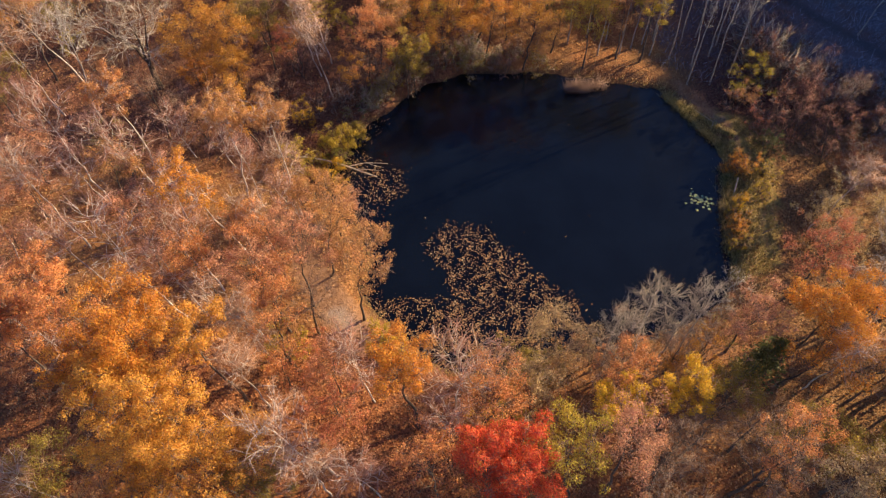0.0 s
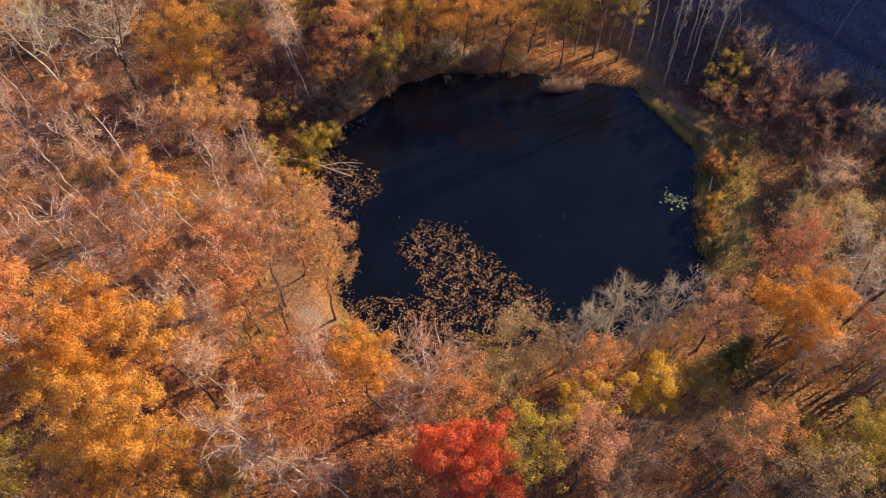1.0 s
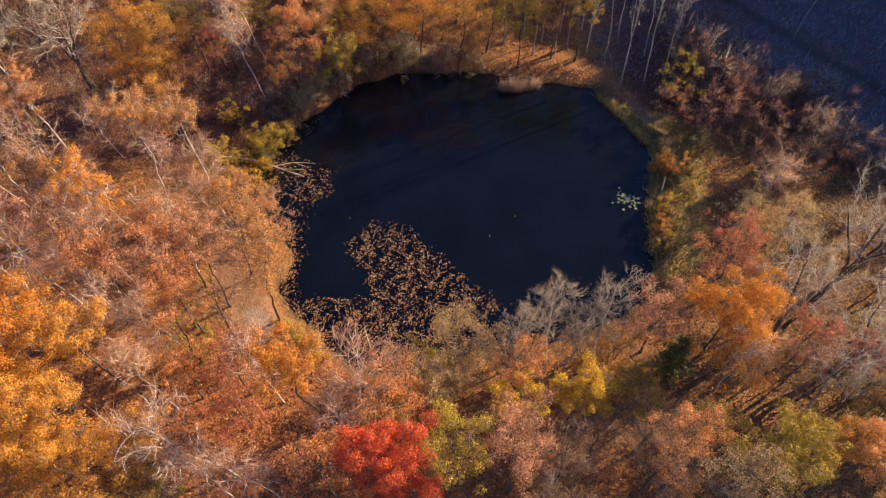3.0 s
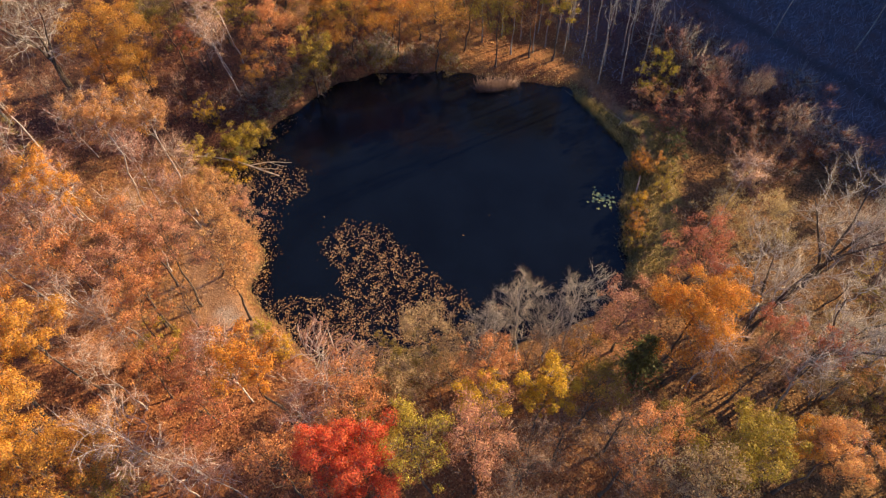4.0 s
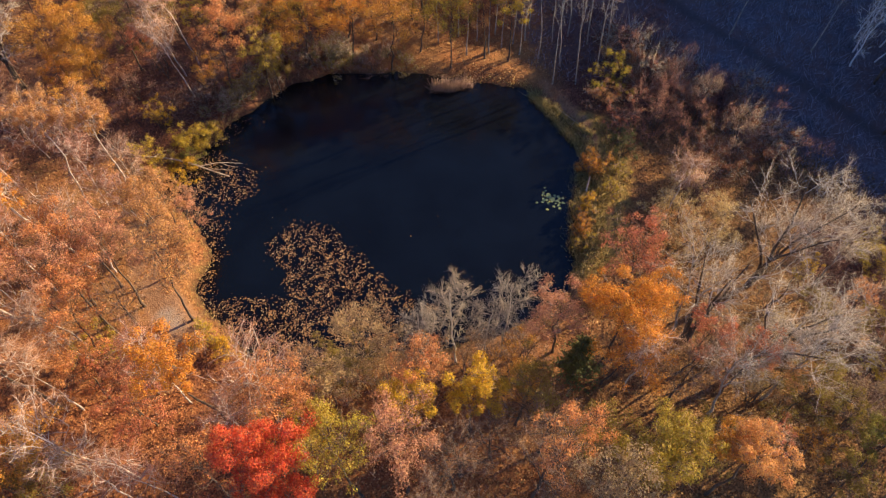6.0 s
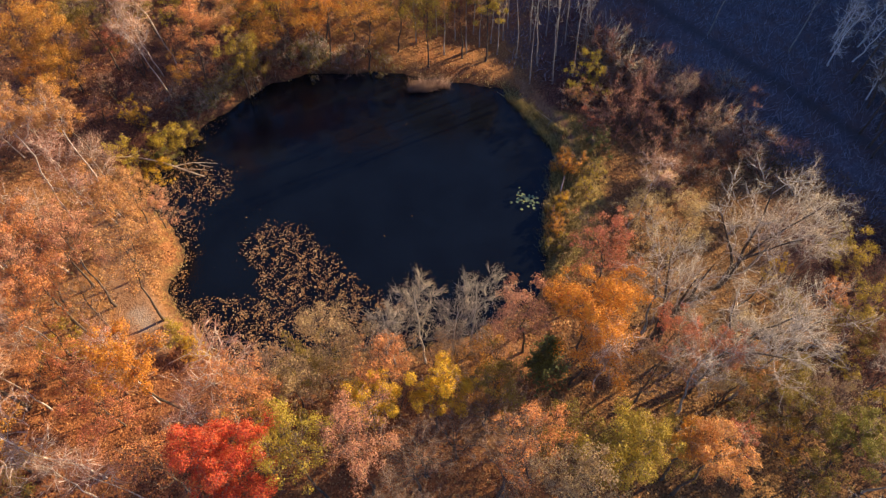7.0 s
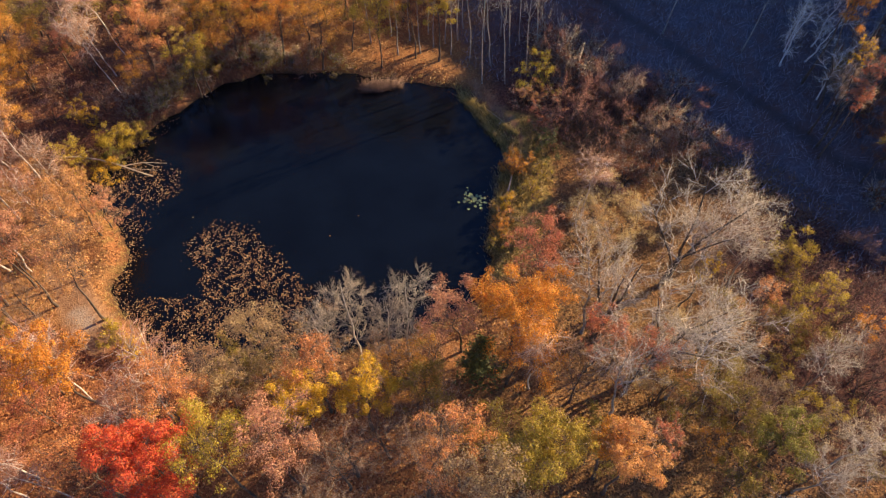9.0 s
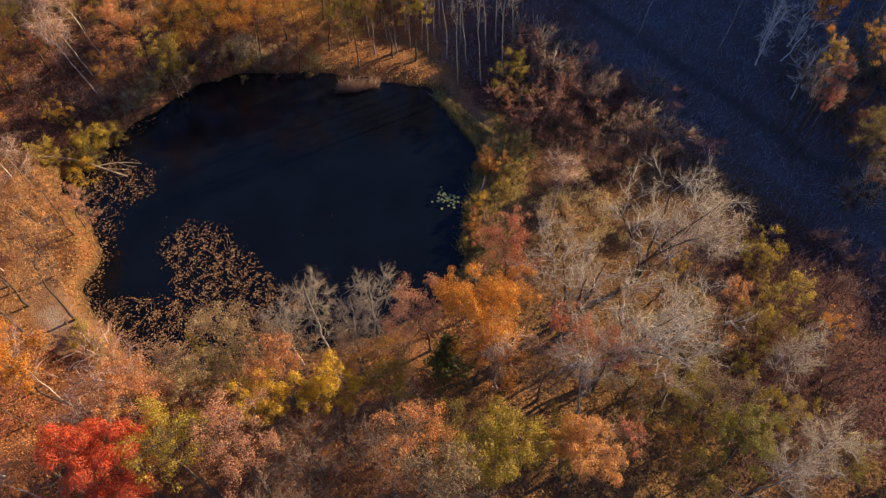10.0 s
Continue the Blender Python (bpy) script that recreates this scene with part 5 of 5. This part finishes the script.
x, y = scatter(230000, lambda x, y: (from_shore(x, y) > 0.1) & (rim_distance(x, y) < 2) & ((paths(x, y) < 0.35) | (rng.random(len(x)) < np.where(x < 0, 0.15, 0.4))) & (x > -50 - 0.34 * (y - 17)) & (x < 80 + 0.34 * (y - 17)), (-72, 10), (100, 96))
c = seat(x, y)
c[:, 2] += np.abs(rng.normal(size=len(x))) * 0.28 + 0.03
u = rng.random(len(x))
east = u < 0.9 * step(22, 44, x) * step(82, 66, y) * (1 - 0.25 * step(34, 44, y) * step(34, 40, x) * step(58, 50, x))
dark = rng.random(len(x)) < 0.95 * maroon(x, y)
east &= ~dark
red = ~east & ~dark & (u < 0.8 * rust(x, y))
for some, mat, label in ((~east & ~dark & ~red, UNDERGROWTH, "tan and rusty fallen leaves under the trees"), (east, OLIVE_GROWTH, "olive brown brambles and dry stalks under bare trees"), (dark, MAROON_GROWTH, "dark maroon brambles under the trees"), (red, RUST_GROWTH, "deep red carpet of fallen leaves")):
    tagged(link("undergrowth", mesh("undergrowth", *leaves(rng, c[some], 0.115, 1.0)), [mat]), label, "undergrowth", kind="stuff")

# the meadow: tussocks of dead reed in a painted shade blue, thin on the track
def tussock(x, y):
    return np.sin(0.9 * x + 1.7 * np.sin(0.6 * y)) * np.sin(0.8 * y + 1.9 * np.sin(0.5 * x)) + 0.6 * np.sin(2.3 * x + y) * np.sin(2.1 * y - x)


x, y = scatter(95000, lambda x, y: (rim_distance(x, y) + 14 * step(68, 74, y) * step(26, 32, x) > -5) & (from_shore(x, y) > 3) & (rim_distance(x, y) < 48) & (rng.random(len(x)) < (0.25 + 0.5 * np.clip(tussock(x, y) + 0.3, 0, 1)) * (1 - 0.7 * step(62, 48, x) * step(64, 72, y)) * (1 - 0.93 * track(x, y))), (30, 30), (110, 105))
tagged(link("meadow_reeds", mesh("meadow_reeds", *strips(rng, seat(x, y, -0.05), rng.uniform(0.5, 1.3, len(x)) * (1 + 0.5 * np.clip(tussock(x, y), 0, 1)), np.full(len(x), 0.028), 0.55)), [SHADE_BLUE_STALK]), "dead reeds and tall meadow grass, coloured with the blue of shade", "reeds", kind="stuff")

x, y = scatter(150000, lambda x, y: (from_shore(x, y) > -0.35 + 0.25 * np.sin(3.1 * x + 2 * np.sin(2.3 * y))) & (from_shore(x, y) < 0.4 + 3.5 * step(24, 32, x) * step(70, 62, y) + 2.5 * step(-5, -10, x) * step(52, 57, y) * step(66, 62, y)) & (paths(x, y) < 0.4) & (near_line(x, y, 31.6, 69.2, 37.5, 61.3, 0.9) < 0.5) & (rng.random(len(x)) < np.where((x > 27) & (y > 41), 1.0, np.where(y > 66, 0.12, np.where(x > 20, 0.15, 0.5)))), (-16, 28), (42, 80))
tagged(link("bank_grass", mesh("bank_grass", *strips(rng, seat(x, y, -0.05), rng.uniform(0.25, 0.9, len(x)), np.full(len(x), 0.028), 0.5)), [BANK_GRASS]), "yellowing grass and sedge along the water's edge", "grass", kind="stuff")

# dry reeds that stand out into the water on the far bank
for cx, cy, wx, wy, n in ((19.0, 71.2, 1.5, 0.7, 700), (17.5, 71.0, 0.8, 0.5, 260), (21.0, 71.7, 0.9, 0.5, 320)):
    a, r = rng.uniform(0, 6.28, n), np.sqrt(rng.random(n)) * rng.uniform(0.7, 1.1, n)
    tagged(link("reed_clump", mesh("reed_clump", *strips(rng, np.stack((cx + wx * r * np.cos(a), cy + wy * r * np.sin(a), np.full(n, -1.0)), 1), rng.uniform(0.9, 2.3, n), np.full(n, 0.024), 0.42)), [REED]), "clump of dry pinkish reeds standing in the pond", "reeds", kind="stuff")

# tall sedge at the water's edge in the north-east and east
for ax, ay, bx, by, wide, n in ((30.2, 69.9, 35.4, 61.2, 0.35, 2600), (32.6, 67.8, 37.0, 61.6, 0.12, 900), (35.9, 57.0, 33.9, 44.5, 0.8, 5200)):
    q = rng.random(n)
    x, y = ax + (bx - ax) * q + rng.normal(size=n) * wide, ay + (by - ay) * q + rng.normal(size=n) * wide
    tagged(link("sedge", mesh("sedge", *strips(rng, seat(x, y, -0.05), rng.uniform(0.4, 1.1, n), np.full(n, 0.04), 0.45)), [BANK_GRASS]), "strip of tall yellow sedge along the bank", "grass", kind="stuff")

# leaves afloat
RAFT = ((-1.9, 45.6), (0.4, 48.8), (4.4, 48.4), (7.6, 45.2), (11.3, 41.4), (16.0, 37.4), (13.3, 34.6), (9.0, 28.0), (0.0, 28.0), (-7.0, 33.0), (-11.5, 38.5), (-9.4, 41.0), (-8.6, 39.2), (-5.9, 38.2), (1.0, 38.8), (0.7, 41.4))
STRIP = ((-18.5, 55.0), (-10.6, 59.5), (-5.1, 57.1), (-4.6, 53.4), (-7.8, 51.4), (-7.6, 42.0), (-7.6, 39.0), (-11.5, 38.1), (-13.0, 50.0))


def inside_ring(x, y, ring):
    inn = np.zeros(len(x), bool)
    for (ax, ay), (bx, by) in zip(ring, ring[1:] + ring[:1]):
        inn ^= ((ay > y) != (by > y)) & (x < (bx - ax) * (y - ay) / (by - ay + 1e-9) + ax)
    return inn


def afloat(x, y):
    clump = np.sin(1.9 * x + 1.4 * np.sin(1.3 * y)) * np.sin(1.7 * y + 1.2 * np.sin(1.1 * x))
    p = 0.06 + 0.28 * np.clip(clump + 0.5, 0, 1) * np.clip(1.25 - (x + y - 42) / 16, 0.35, 1.2)
    p = p * np.clip(0.85 + 0.6 * np.sin(4.3 * x + 2.1 * np.sin(3.1 * y)) * np.sin(3.9 * y), 0.15, 1.4)
    jx, jy = x + rng.normal(size=len(x)) * 0.45, y + rng.normal(size=len(x)) * 0.45
    w = np.where(inside_ring(jx, jy, RAFT), p, np.where(inside_ring(jx, jy, STRIP), 0.7 * p, 0.0002 * (x < 18) + 0.03 * (from_shore(x, y) > -2.5) * (x < 12) * (y < 66)))
    return (from_shore(x, y) < -0.1) & (rng.random(len(x)) < w)


x, y = scatter(420000, afloat, (-16, 28), (38, 76))
c = np.stack((x, y, np.full(len(x), WATER_Z + 0.012)), 1)
v, fcs = leaves(rng, c, 0.078, 40.0)
v[:, 2] = np.clip(v[:, 2], WATER_Z + 0.006, WATER_Z + 0.05)
tagged(link("floating_leaves", mesh("floating_leaves", v, fcs), [FLOATING]), "fallen orange leaves drifting in rafts on dark water", "leaves", kind="stuff")


# lily pads
def lily_pads():
    vs, fs = [], []
    for k in range(70):
        a, r = rng.uniform(0, 6.28), abs(rng.normal()) * (0.6 if k % 3 else 1.0)
        q0 = (k / 70) ** 0.7
        cx, cy = 30.7 + 1.3 * q0 + r * math.cos(a), 53.4 - 1.5 * q0 + 0.8 * r * math.sin(a)
        s, b0 = rng.uniform(0.07, 0.19), len(vs)
        vs.append((cx, cy, WATER_Z + 0.015))
        n = 10
        for j in range(n + 1):
            q = a + 0.25 + j * (6.28 - 0.5) / n
            vs.append((cx + s * math.cos(q), cy + s * math.sin(q), WATER_Z + 0.02))
        fs += [(b0, b0 + j, b0 + j + 1) for j in range(1, n + 1)]
    return tagged(link("lily_pads", mesh("lily_pads", vs, fs), [LILY]), "pale green lily pads floating on the pond", "lily pads", kind="stuff")


lily_pads()


# fallen trunk into the water, and a pale stake on the bank
def limb(points, r0, r1, name, parent, sides=7):
    """A smooth tapering limb through a few points."""
    p = np.array(points, dtype=float)
    t, u = np.linspace(0, 1, len(p)), np.linspace(0, 1, 9)
    line = np.stack([np.interp(u, t, p[:, k]) for k in range(3)], 1)
    line[1:-1] = 0.25 * line[:-2] + 0.5 * line[1:-1] + 0.25 * line[2:]
    return link(name, mesh(name, *tubes(line[None], (r0 + (r1 - r0) * u)[None], sides), smooth=True), [DRIFTWOOD], parent)


def fallen_log():
    root = new("fallen_log")
    root.matrix_basis = pose(-20.4, 57.4, 0.0)
    limb(((0, 0, 1.5), (4, 0.25, 1.2), (7.6, -0.4, 0.75), (10.3, -1.2, 0.1), (12.2, -1.5, -0.5)), 0.11, 0.06, "trunk", root)
    for pts, r in ((((8.6, -0.7, 0.5), (10.8, 0.1, 0.3), (13.5, 0.5, -0.4)), 0.05), (((10.8, 0.1, 0.3), (12.0, -0.3, 0.1), (13.0, -0.2, -0.3)), 0.03), (((9.6, -1.0, 0.3), (11.0, -1.0, 0.3), (12.6, -0.7, -0.3)), 0.035), (((3.0, 0.2, 1.2), (4.2, 1.0, 1.5), (5.0, 1.3, 1.3)), 0.05)):
        limb(pts, r, 0.4 * r, "branch", root, 5)
    return tagged(root, "bleached fallen tree trunk lying from the bank into water", "log")


fallen_log()


def stake():
    ln = np.array(((35.4, 52.7, -0.5), (35.7, 53.6, 0.3), (36.0, 54.6, 1.0)))
    return tagged(link("stake", mesh("stake", *tubes(ln[None], np.array((0.09, 0.08, 0.06))[None], 8), smooth=True), [DRIFTWOOD]), "pale leaning wooden stake on the grassy bank", "stake")


stake()


def bank_log():
    root = new("bank_log")
    root.matrix_basis = pose(34.6, 45.2, float(ground_z(np.float64(34.6), np.float64(45.2))) + 0.1)
    trunk = limb(((-0.4, -0.1, 0.0), (1.4, 0.8, 0.25), (3.2, 1.8, 0.4), (4.2, 2.2, 0.35)), 0.13, 0.08, "trunk", root)
    trunk.data.materials[0] = OAK_BARK
    return tagged(root, "dark fallen trunk lying across the grassy bank", "log")


bank_log()


def shore_log():
    root = new("shore_log")
    root.matrix_basis = pose(33.5, 66.9, 0.15)
    limb(((0, 0, -0.35), (1.2, -1.5, -0.2), (2.6, -3.2, -0.1), (3.6, -4.6, 0.1)), 0.05, 0.08, "trunk", root)
    limb(((1.9, -2.3, -0.1), (1.5, -3.0, 0.2), (1.2, -3.5, 0.2)), 0.05, 0.02, "branch", root, 5)
    return tagged(root, "pale fallen trunk lying along the water's edge", "log")


shore_log()
